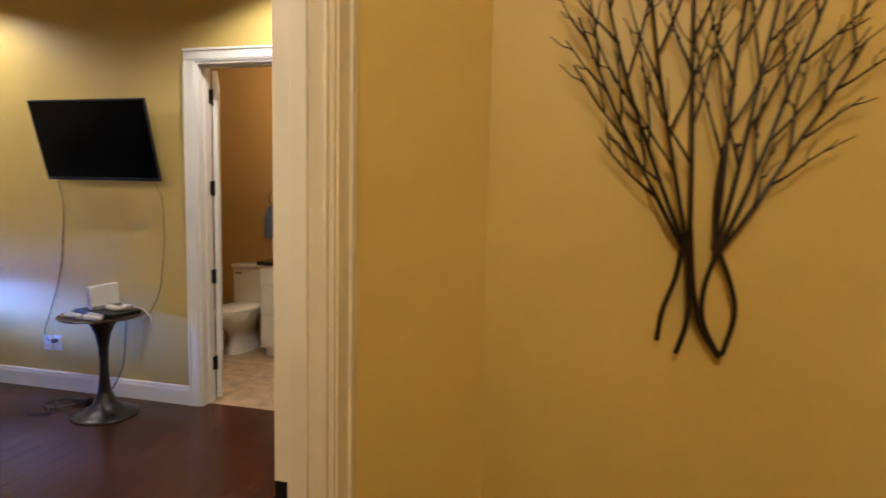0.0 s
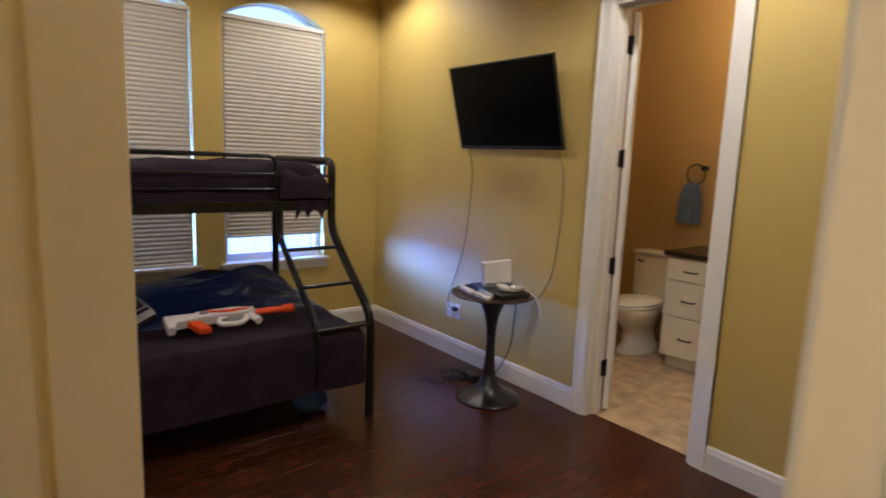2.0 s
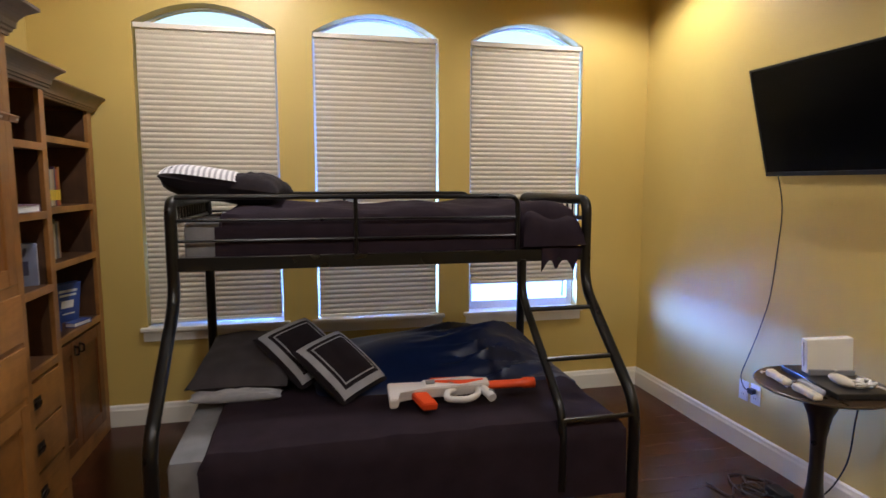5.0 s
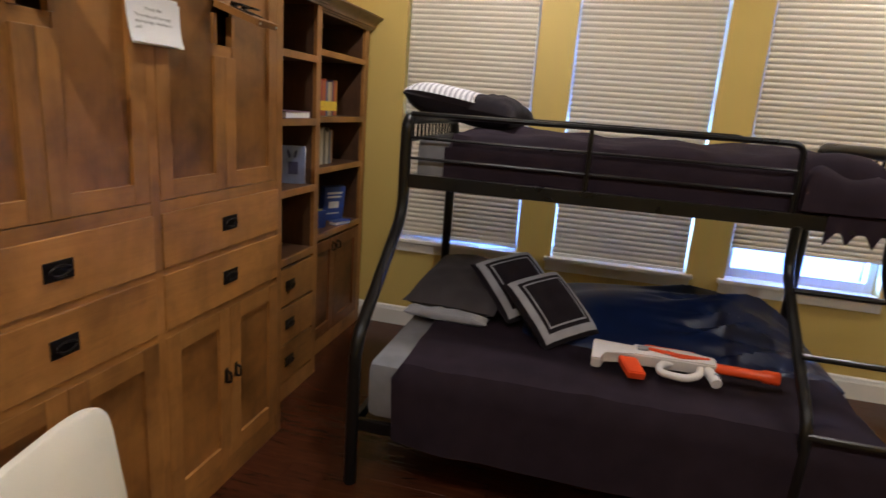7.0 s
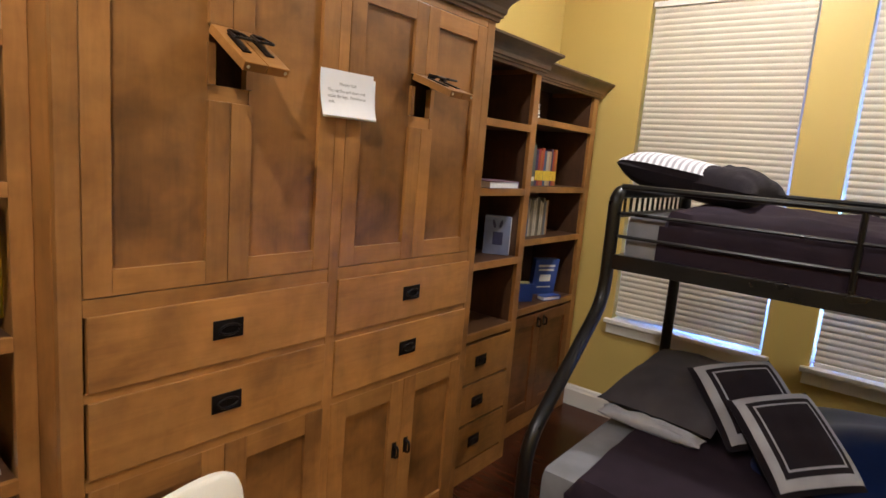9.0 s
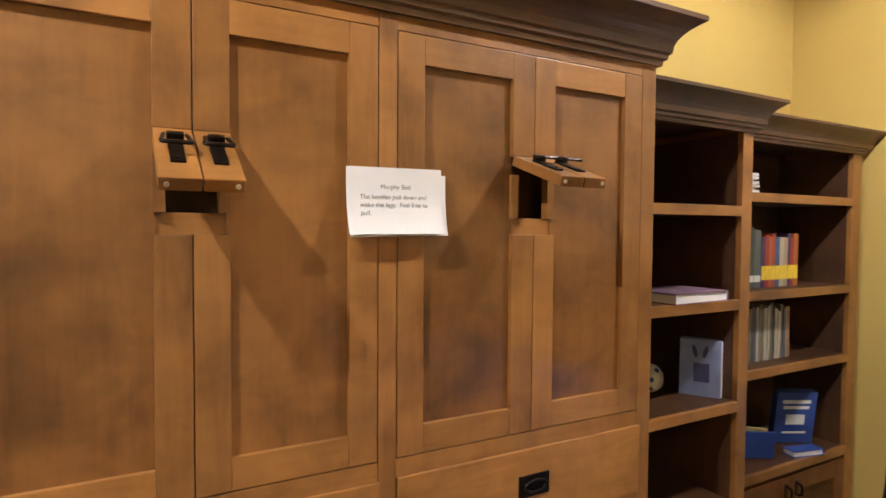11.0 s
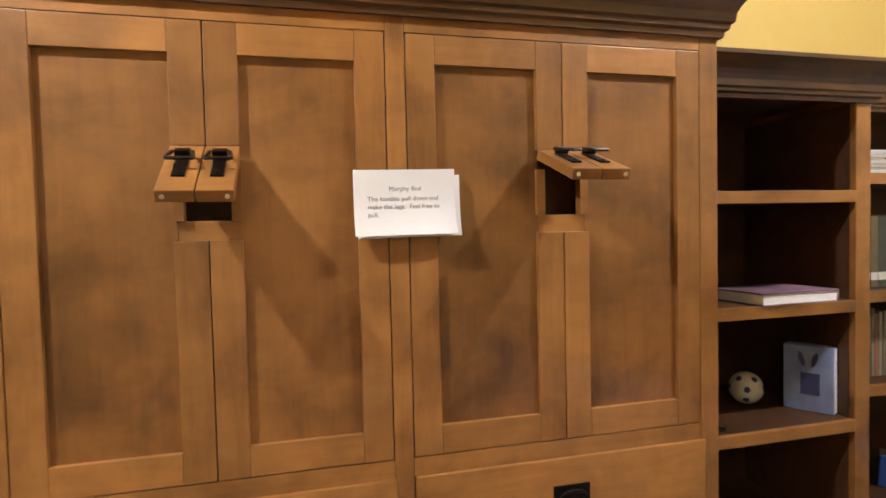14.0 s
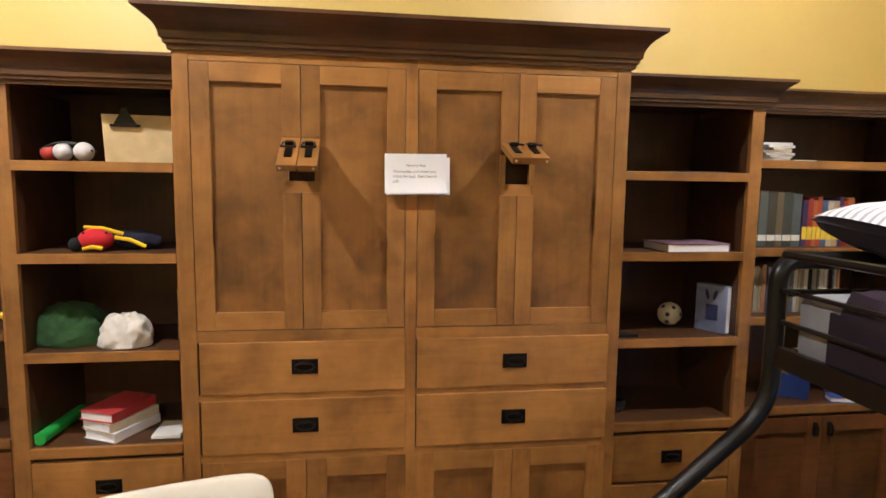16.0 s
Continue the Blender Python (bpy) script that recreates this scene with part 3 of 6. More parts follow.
for x0, xs, x1 in ((-2.300, -1.960, -1.617), (-3.034, -2.688, -2.344)):
    frame_panel(murphy, "upper_door", xs + 0.001, x1, CY + 0.001, 1.205, 2.073, cuts=("low", 1.664, 1.842))
    frame_panel(murphy, "upper_door", x0, xs - 0.001, CY + 0.001, 1.205, 2.073, cuts=("high", 1.664, 1.842))
    part("cross_rail", boxes((xs - 0.0605, xs + 0.0605, B - 0.02, CY - 0.014, 1.664, 1.702), bevel=0.0008), W_H, murphy)
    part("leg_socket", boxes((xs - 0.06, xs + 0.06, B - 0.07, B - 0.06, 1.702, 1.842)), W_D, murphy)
    for s in (-1, 1):
        part("socket_cheek", boxes((xs + s * 0.042, xs + s * 0.0615, B, CY - 0.002, 1.702, 1.80)), W_V, murphy)
    LEGS.append(xs)
for x0, x1 in ((-2.311, -1.618), (-3.052, -2.341)):
    drawer(murphy, x0 + 0.006, x1 - 0.004, CY + 0.003, 0.984, 1.163)
    drawer(murphy, x0 + 0.006, x1 - 0.004, CY + 0.003, 0.772, 0.962)
    xm = (x0 + x1) / 2
    a = frame_panel(murphy, "lower_door", xm + 0.001, x1 - 0.002, CY + 0.001, 0.10, 0.745, 0.068)
    b = frame_panel(murphy, "lower_door", x0 + 0.002, xm - 0.001, CY + 0.001, 0.10, 0.745, 0.068)
    knob_pull(a, xm + 0.032, CY + 0.001, 0.47)
    knob_pull(b, xm - 0.032, CY + 0.001, 0.47)


def fold_leg(xs, tilt):
    """A folded-out leg: two boards hinged at the top, each with a bail pull and a dowel plug."""
    m = Matrix.Translation((xs, CY + 0.004, 1.842)) @ Matrix.Rotation(radians(tilt), 4, "X")
    for s in (-1, 1):
        bm = bmesh.new()
        box(bm, min(0, s * 0.062) + 0.001, max(0, s * 0.062) - 0.001, -0.022, 0.0, -0.176, 0, 0.002, m)
        board = part("leg_board", bm, W_H, murphy, "short brown board folded out as a bed leg")
        bm = bmesh.new()
        box(bm, s * 0.031 - 0.011, s * 0.031 + 0.011, 0, 0.004, -0.128, -0.045, 0.0012, m)
        box(bm, s * 0.031 - 0.013, s * 0.031 + 0.013, 0.004, 0.017, -0.062, -0.048, 0.002, m)
        ring = [(s * 0.031 - 0.017, 0.013, -0.055), (s * 0.031 - 0.023, 0.020, -0.096), (s * 0.031 + 0.023, 0.020, -0.096), (s * 0.031 + 0.017, 0.013, -0.055)]
        tube(bm, [m @ Vector(p) for p in rounded(ring, 0.006)], 0.0036, 6)
        tube(bm, [m @ Vector((s * 0.031, 0.003, -0.117)), m @ Vector((s * 0.031, 0.0055, -0.117))], 0.003, 8)
        part("bail_pull", bm, BRONZE, board, "dark bronze bail pull", smooth=True)
        bm = bmesh.new()
        tube(bm, [m @ Vector((s * 0.05, -0.011, -0.175)), m @ Vector((s * 0.05, -0.011, -0.178))], 0.0042, 8)
        part("dowel_plug", bm, DOOR_PAINT, board)


fold_leg(LEGS[0], 58)
fold_leg(LEGS[1], 71)


def bookcase(label, x0, x1, y, ox0, ox1, shelves, base, drawers, doors, crown_ends, ctop=2.105, fillers=(True, True)):
    """An open bookcase over drawers or doors, with a crown."""
    root = thing("bookcase", ((x0 + x1) / 2, (y + YB) / 2, 0), label, "bookcase", "bookcases beside the bed cabinet")
    yb = YB + 0.002
    part("side_panel", boxes((x0, x0 + 0.018, yb, y - 0.02, 0, 2.03)), W_V, root)
    part("side_panel", boxes((x1 - 0.018, x1, yb, y - 0.02, 0, 2.03)), W_V, root)
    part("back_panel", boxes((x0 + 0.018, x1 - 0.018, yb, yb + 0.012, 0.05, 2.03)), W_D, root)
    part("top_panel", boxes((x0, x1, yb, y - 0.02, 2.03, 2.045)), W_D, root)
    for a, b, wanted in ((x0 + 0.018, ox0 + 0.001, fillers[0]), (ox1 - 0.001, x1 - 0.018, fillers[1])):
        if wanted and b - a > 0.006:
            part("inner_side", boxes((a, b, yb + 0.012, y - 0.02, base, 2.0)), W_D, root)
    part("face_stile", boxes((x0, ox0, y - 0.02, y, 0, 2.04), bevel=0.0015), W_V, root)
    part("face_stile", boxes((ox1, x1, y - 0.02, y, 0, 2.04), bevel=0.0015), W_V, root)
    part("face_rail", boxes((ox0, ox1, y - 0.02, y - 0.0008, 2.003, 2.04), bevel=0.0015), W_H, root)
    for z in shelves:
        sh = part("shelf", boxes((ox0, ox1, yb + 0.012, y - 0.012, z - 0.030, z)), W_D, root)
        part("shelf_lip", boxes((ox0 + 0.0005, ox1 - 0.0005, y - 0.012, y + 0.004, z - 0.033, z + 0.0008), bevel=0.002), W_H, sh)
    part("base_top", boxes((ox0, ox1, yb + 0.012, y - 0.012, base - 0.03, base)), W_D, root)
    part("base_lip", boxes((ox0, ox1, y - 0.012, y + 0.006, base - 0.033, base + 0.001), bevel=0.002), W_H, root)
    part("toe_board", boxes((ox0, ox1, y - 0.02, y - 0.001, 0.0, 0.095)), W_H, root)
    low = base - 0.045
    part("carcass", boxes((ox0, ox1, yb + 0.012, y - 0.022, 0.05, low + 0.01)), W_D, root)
    if drawers:
        h = (low - 0.10) / 3
        for k in range(3):
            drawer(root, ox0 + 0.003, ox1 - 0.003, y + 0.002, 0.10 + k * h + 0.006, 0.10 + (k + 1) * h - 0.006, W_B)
    if doors:
        xm = (ox0 + ox1) / 2
        for a, b, px in ((ox0 + 0.002, xm - 0.001, xm - 0.035), (xm + 0.001, ox1 - 0.002, xm + 0.035)):
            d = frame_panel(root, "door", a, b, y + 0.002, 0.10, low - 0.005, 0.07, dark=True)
            knob_pull(d, px, y + 0.002, low - 0.06)
    crown(root, x0, x1, y, 2.0, ctop, 0.075, crown_ends)
    return root


SH_A = (1.757, 1.447, 1.105)
SH_B = (1.815, 1.452, 1.160)
bookcase("brown wooden bookcase with four open shelves over drawers", -3.70, CX0 - 0.001, 0.13, -3.648, -3.135, SH_A, 0.765, True, False, (False, True))
bookcase("brown wooden corner bookcase holding rows of books", -4.60, -3.701, 0.03, -4.535, -3.765, SH_B, 0.765, False, True, (False, True), 2.09)
bookcase("brown wooden bookcase with caps and toys on its shelves", CX1 + 0.001, -0.97, 0.13, -1.522, -1.018, SH_A, 0.765, True, False, (True, False), fillers=(False, True))
bookcase("brown wooden end bookcase beside the door", -0.969, -0.11, 0.03, -0.905, -0.165, SH_B, 0.765, False, True, (True, False), 2.09)

# ---------- bunk bed ----------
FX, RX, KX = -3.34, -4.27, -2.83     # upper front, rear and lower front lines of the bed
LY, RY = 0.725, 2.685
bunk = thing("bunk_bed", (-3.5, 1.7, 0), "black tubular metal bunk bed, twin over full, made up in black", "bunk bed")


def end_frame(y):
    bm = bmesh.new()
    tube(bm, rounded([(KX, y, 0), (KX, y, 0.62), (FX, y, 1.06), (FX, y, 1.495), (FX - 0.14, y, 1.495)], 0.10, 6), 0.026, 12)
    part("front_post", bm, BLACK_METAL, bunk, smooth=True)
    bm = bmesh.new()
    tube(bm, rounded([(RX, y, 0), (RX, y, 1.495), (FX - 0.14, y, 1.495)], 0.09, 6), 0.027, 12)
    part("rear_post", bm, BLACK_METAL, bunk, smooth=True)
    part("end_bar", tube(bmesh.new(), [(FX, y, 1.40), (RX, y, 1.40)], 0.011, 8), BLACK_METAL, bunk, smooth=True)
    part("end_rail", boxes((RX, FX, y - 0.012, y + 0.012, 1.185, 1.235), bevel=0.003), BLACK_METAL, bunk)
    for k in range(12):
        x = FX - 0.10 - k * 0.066
        part("spindle", tube(bmesh.new(), [(x, y, 1.40), (x, y, 1.49)], 0.006, 6), BLACK_METAL, bunk, smooth=True)
    part("lower_end_rail", boxes((RX, KX, y - 0.012, y + 0.012, 0.24, 0.29), bevel=0.003), BLACK_METAL, bunk)


end_frame(LY)
end_frame(RY)
for x in (FX, RX):
    part("side_rail", boxes((x - 0.012, x + 0.012, LY, RY, 1.19, 1.25), bevel=0.003), BLACK_METAL, bunk)
for x in (KX - 0.02, RX):
    part("lower_side_rail", boxes((x - 0.012, x + 0.012, LY, RY, 0.24, 0.29), bevel=0.003), BLACK_METAL, bunk)
LADY = 2.315
for x, y0, y1 in ((FX, LY, LADY), (RX, LY + 0.02, LADY)):
    bm = tube(bmesh.new(), rounded([(x, y0 + 0.02, 1.515), (x, y1, 1.515), (x, y1, 1.22)], 0.05), 0.012, 8)
    g = part("guard_rail", bm, BLACK_METAL, bunk, smooth=True)
    for z in (1.412, 1.322):
        part("guard_bar", tube(bmesh.new(), [(x, y0, z), (x, y1, z)], 0.007, 8), BLACK_METAL, g, smooth=True)
    part("guard_upright", tube(bmesh.new(), [(x, 1.522, 1.23), (x, 1.522, 1.51)], 0.010, 8), BLACK_METAL, g, smooth=True)
bm = tube(bmesh.new(), rounded([(FX, LADY + 0.03, 1.20), (FX, LADY + 0.03, 1.02), (KX, LADY + 0.03, 0.60), (KX, LADY + 0.03, 0.26)], 0.08), 0.020, 10)
ladder = part("ladder_rail", bm, BLACK_METAL, bunk, smooth=True)
for x, z in ((-3.235, 0.967), (-3.02, 0.782), (KX + 0.005, 0.572)):
    part("rung", tube(bmesh.new(), [(x, LADY + 0.03, z), (x, RY, z)], 0.012, 8), BLACK_METAL, bunk, smooth=True)
for k in range(12):
    y = LY + 0.10 + k * 0.16
    part("slat", boxes((RX + 0.02, FX - 0.02, y - 0.03, y + 0.03, 1.20, 1.212)), BLACK_METAL, bunk)


def soft_slab(x0, x1, y0, y1, top, low, seed, nx=40, ny=56, amp=0.006, r=0.06, front_low=None, wave=0.02):
    """A draped cover: a rounded slab whose top ripples and whose skirts hang in loose folds."""
    bm = bmesh.new()
    def prof(u, a, b):
        # across: skirt, rounded edge, top, rounded edge, skirt
        return a + (b - a) * u
    grid = []
    for i in range(nx + 1):
        row = []
        for j in range(ny + 1):
            u, v = i / nx, j / ny
            x, y = x0 + (x1 - x0) * u, y0 + (y1 - y0) * v
            n1 = noise.noise((x * 3.1 + seed, y * 2.3, seed)) + 0.5 * noise.noise((x * 8 + seed, y * 7, seed * 2))
            z = top + amp * 2.2 * n1
            d = min(x - x0, x1 - x, y - y0, y1 - y)
            if d < r:
                z -= r - math.sqrt(max(0, r * r - (r - d) ** 2))
            row.append(bm.verts.new((x, y, z)))
        grid.append(row)
    for i in range(nx):
        for j in range(ny):
            bm.faces.new((grid[i][j], grid[i + 1][j], grid[i + 1][j + 1], grid[i][j + 1]))
    rim = [grid[i][0] for i in range(nx + 1)] + [grid[nx][j] for j in range(1, ny + 1)] + [grid[i][ny] for i in range(nx - 1, -1, -1)] + [grid[0][j] for j in range(ny - 1, 0, -1)]
    cx, cy = (x0 + x1) / 2, (y0 + y1) / 2
    prev = rim
    levels = 6
    for k in range(1, levels + 1):
        ring = []
        for v in rim:
            f = k / levels
            out = Vector((1 if abs(v.co.x - x1) < 1e-4 else -1 if abs(v.co.x - x0) < 1e-4 else 0, 1 if abs(v.co.y - y1) < 1e-4 else -1 if abs(v.co.y - y0) < 1e-4 else 0, 0))
            fold = wave * f * noise.noise((v.co.x * 5 + seed, v.co.y * 5, seed + 3))
            z = v.co.z + (low + 0.02 * noise.noise((v.co.x * 2, v.co.y * 2, seed)) - v.co.z) * f
            ring.append(bm.verts.new((v.co.x + out.x * fold, v.co.y + out.y * fold, z)))
        for a in range(len(rim)):
            b = (a + 1) % len(rim)
            bm.faces.new((prev[a], prev[b], ring[b], ring[a]))
        prev = ring
    bm.faces.new(prev[::-1])
    return bm


# lower bed
mattress = solid("mattress", boxes((RX + 0.03, KX - 0.035, LY + 0.04, RY - 0.045, 0.292, 0.535), bevel=0.04), SHEET, "full mattress with a grey fitted sheet on the lower bunk", "mattress", smooth=True)
solid("comforter", soft_slab(RX + 0.05, KX + 0.012, LY + 0.16, RY - 0.045, 0.572, 0.225, 3.0, amp=0.008), BLANKET, "black comforter spread over the lower bunk", "comforter", smooth=True)
# upper bed
solid("mattress", boxes((RX + 0.03, FX - 0.03, LY + 0.04, RY - 0.035, 1.214, 1.41), bevel=0.035), SHEET, "twin mattress with a grey sheet on the upper bunk", "mattress", smooth=True)
solid("comforter", soft_slab(RX + 0.04, FX - 0.016, LY + 0.175, RY - 0.035, 1.467, 1.225, 8.0, amp=0.014, nx=30, wave=0.006, r=0.09), BLANKET, "black comforter tucked over the upper bunk", "comforter", smooth=True)


# ---------- soft things ----------
def cushion(m, w, h, t, n=18, seed=1.0, power=3.2, crease=0.006):
    """A stuffed pillow, w by h, its middle t thick, with drawn-in edges and faint creases; its upper face towards local z."""
    bm = bmesh.new()
    sides = []
    for s in (1, -1):
        g = []
        for i in range(n + 1):
            row = []
            for j in range(n + 1):
                u, v = 2 * i / n - 1, 2 * j / n - 1
                k = max(0.0, (1 - abs(u) ** power) * (1 - abs(v) ** power)) ** 0.5
                pinch = 1 - 0.05 * (1 - abs(v) ** 2) * abs(u) ** 4
                pinch2 = 1 - 0.05 * (1 - abs(u) ** 2) * abs(v) ** 4
                z = s * t / 2 * k + crease * noise.noise((u * 3 + seed, v * 3, seed)) * (k + 0.2) * 2
                row.append((u * w / 2 * pinch, v * h / 2 * pinch2, z))
            g.append(row)
        sides.append(g)
    top = [[bm.verts.new(m @ Vector(p)) for p in row] for row in sides[0]]
    low = [[top[i][j] if i in (0, n) or j in (0, n) else bm.verts.new(m @ Vector(sides[1][i][j])) for j in range(n + 1)] for i in range(n + 1)]
    for g in (top, low):
        for i in range(n):
            for j in range(n):
                bm.faces.new((g[i][j], g[i + 1][j], g[i + 1][j + 1], g[i][j + 1]))
    return bm


def border_band(m, w, h, t, a, b, lift, power=3.2, n=28):
    """A flat band sewn on a pillow's upper face, between the fractions a and b of its half size."""
    bm = bmesh.new()
    def at(u, v):
        k = max(0.0, (1 - abs(u) ** power) * (1 - abs(v) ** power)) ** 0.5
        return bm.verts.new(m @ Vector((u * w / 2 * 0.98, v * h / 2 * 0.98, t / 2 * k + lift)))
    ring = []
    for i in range(4 * n):
        s, f = divmod(i, n)
        f = 2 * f / n - 1
        ring.append([(f, -1), (1, f), (-f, 1), (-1, -f)][s])
    rows = [[at(u * q, v * q) for u, v in ring] for q in [a + (b - a) * k / 12 for k in range(13)]]
    for A, B in zip(rows, rows[1:]):
        for k in range(len(ring)):
            j = (k + 1) % len(ring)
            bm.faces.new((A[k], A[j], B[j], B[k]))
    return bm


def striped():
    m, t, b = shader("striped_cotton", (0.4, 0.4, 0.4), 0.85, Sheen_Weight=0.3)
    w = add(t, "ShaderNodeTexWave", Scale=13.0, Distortion=1.2)
    w.bands_direction = "Y"
    t.links.new(coords(t), w.inputs["Vector"])
    t.links.new(ramp(t, w.outputs[0], [(0.50, (0.66, 0.64, 0.67)), (0.68, (0.28, 0.27, 0.30))]), b.inputs["Base Color"])
    return m


STRIPES = striped()

# lower bunk pillows
m = Matrix.Translation((-3.70, 0.985, 0.672)) @ Matrix.Rotation(radians(-4), 4, "Z") @ Matrix.Rotation(radians(7), 4, "Y")
grey = thing("pillow", (-3.70, 0.985, 0.575), "plump charcoal grey pillow with a paler underside on the lower bunk", "pillow", "pillows on the lower bunk")
part("pillowcase", cushion(m, 0.66, 0.46, 0.15, seed=2), PILLOW_GREY, grey, smooth=True)
m2 = m @ Matrix.Translation((0.335, 0, -0.035))
part("open_hem", cushion(m2 @ Matrix.Rotation(radians(90), 4, "Z"), 0.42, 0.07, 0.05, seed=5), PILLOW_LIGHT, grey, "pale grey open end of the pillowcase", smooth=True)


def sham(base, m, w, h, t, seed):
    p = thing("pillow", base, "black pillow with a pale grey double border, leaning on another pillow", "pillow", "pillows on the lower bunk")
    part("pillowcase", cushion(m, w, h, t, seed=seed, crease=0.002), PILLOW_BLACK, p, smooth=True)
    part("wide_border", border_band(m, w, h, t, 0.93, 0.76, 0.003), PILLOW_LIGHT, p, "pale grey sewn border", smooth=True)
    part("narrow_border", border_band(m, w, h, t, 0.66, 0.62, 0.003), PILLOW_LIGHT, p, "thin pale grey stripe", smooth=True)


sx, sy = Vector((0.184, 0.202, -0.175)), Vector((-0.17, 0.186, 0.036))
sham((-3.40, 1.45, 0.575), axes((-3.40, 1.44, 0.695), sx, sy), 0.38, 0.31, 0.13, 4)
sham((-3.58, 1.27, 0.575), axes((-3.585, 1.265, 0.725), sx, sy), 0.38, 0.35, 0.13, 6)

# upper bunk pillows
m = Matrix.Translation((-3.78, 0.84, 1.568)) @ Matrix.Rotation(radians(12), 4, "Z") @ Matrix.Rotation(radians(-9), 4, "X")
up = thing("pillow", (-3.80, 0.83, 1.46), "grey striped pillow with a black back on the upper bunk", "pillow", "pillows on the upper bunk")
bm = cushion(m, 0.50, 0.52, 0.16, seed=9)
part("pillow_back", bm, PILLOW_BLACK, up, "black cotton back", smooth=True)
part("striped_face", border_band(m, 0.50, 0.52, 0.16, 0.97, 0.02, 0.004), STRIPES, up, "pale grey striped cotton face", smooth=True)
m = Matrix.Translation((-3.70, 1.06, 1.545)) @ Matrix.Rotation(radians(-14), 4, "Z") @ Matrix.Rotation(radians(-6), 4, "X")
solid("pillow", cushion(m, 0.34, 0.29, 0.165, seed=12, power=2.4), PILLOW_BLACK, "round black pillow beside the striped one on the upper bunk", "pillow", "pillows on the upper bunk", smooth=True)


def mound(x0, x1, y0, y1, z0, high, seed, nx=80, ny=60):
    """A bunched sheet: a low mound drawn into long folds towards the foot."""
    bm = bmesh.new()
    g = []
    for i in range(nx + 1):
        row = []
        for j in range(ny + 1):
            u, v = 2 * i / nx - 1, 2 * j / ny - 1
            k = max(0.0, (1 - abs(u) ** 2.6) * (1 - abs(v) ** 3))
            s = min(1.0, max(0.0, (v + 0.35) / 0.7))
            w = u + 0.22 * v + 0.05 * math.sin(v * 5 + seed)
            fold = 0.45 * noise.noise((w * 1.6 + seed, v * 0.9, seed)) + s * s * (0.42 * noise.noise((w * 5.2 + seed, v * 0.8, seed + 5)) + 0.75 * noise.noise((w * 9.5 + v * 1.4, v * 1.3, seed + 9)) + 0.55 * noise.noise((w * 17 - v * 1.8, v * 2.2, seed + 3)))
            row.append(bm.verts.new((x0 + (x1 - x0) * (u + 1) / 2, y0 + (y1 - y0) * (v + 1) / 2, z0 + high * k ** 0.8 * (0.88 + 0.62 * fold) - 0.02 * (1 - k))))
        g.append(row)
    for i in range(nx):
        for j in range(ny):
            bm.faces.new((g[i][j], g[i + 1][j], g[i + 1][j + 1], g[i][j + 1]))
    r = bmesh.ops.extrude_face_region(bm, geom=list(bm.faces))
    bmesh.ops.translate(bm, vec=(0, 0, -0.012), verts=[v for v in r["geom"] if isinstance(v, bmesh.types.BMVert)])
    return bm


solid("bunched_sheet", mound(-4.24, -3.32, 1.30, 2.64, 0.575, 0.165, 4.4), SATIN, "crumpled dark navy sheet bunched at the foot of the lower bunk", "bed sheet", smooth=True)


def hanging_corner():
    """A corner of the upper cover that hangs out under the rail in three points."""
    bm = bmesh.new()
    n = 22
    rows = []
    for k, z in enumerate((1.262, 1.228, 1.185, 1.138)):
        row = []
        for i in range(n + 1):
            u = i / n
            y = 2.44 + 0.215 * u
            zz = z if k < 2 else z + (0.058 * abs(math.sin(u * math.pi * 2.6)) if k == 3 else 0.02 * abs(math.sin(u * math.pi * 2.6)))
            row.append(bm.verts.new((FX + 0.018 + 0.012 * math.sin(u * 11) * (k / 3), y, zz)))
        rows.append(row)
    for A, B in zip(rows, rows[1:]):
        for i in range(n):
            bm.faces.new((A[i], A[i + 1], B[i + 1], B[i]))
    r = bmesh.ops.extrude_face_region(bm, geom=list(bm.faces))
    bmesh.ops.translate(bm, vec=(-0.008, 0, 0), verts=[v for v in r["geom"] if isinstance(v, bmesh.types.BMVert)])
    return bm


solid("cover_corner", hanging_corner(), BLANKET, "black blanket corner hanging below the upper rail", "blanket", smooth=True)
solid("draped_blanket", soft_slab(-4.0, FX + 0.03, 2.34, 2.655, 1.458, 1.262, 21.0, nx=34, ny=26, amp=0.026, wave=0.03, r=0.12), BLANKET, "black blanket folded over the foot of the upper bunk", "blanket", smooth=True)

# plastic bag under the bed
bm = bmesh.new()
bmesh.ops.create_icosphere(bm, subdivisions=3, radius=0.09)
for v in bm.verts:
    n = noise.noise(v.co * 22) * 0.022
    v.co = Vector((v.co.x * 0.9, v.co.y * 1.1, v.co.z * 0.75)) + v.normal * n + Vector((-3.10, 2.44, 0.062))
    v.co.z = max(0.002, v.co.z)
solid("plastic_bag", bm, shader("blue_film", (0.10, 0.25, 0.55), 0.15, Transmission_Weight=0.5, IOR=1.3)[0], "crumpled clear blue plastic bag on the floor under the bed", "plastic bag")

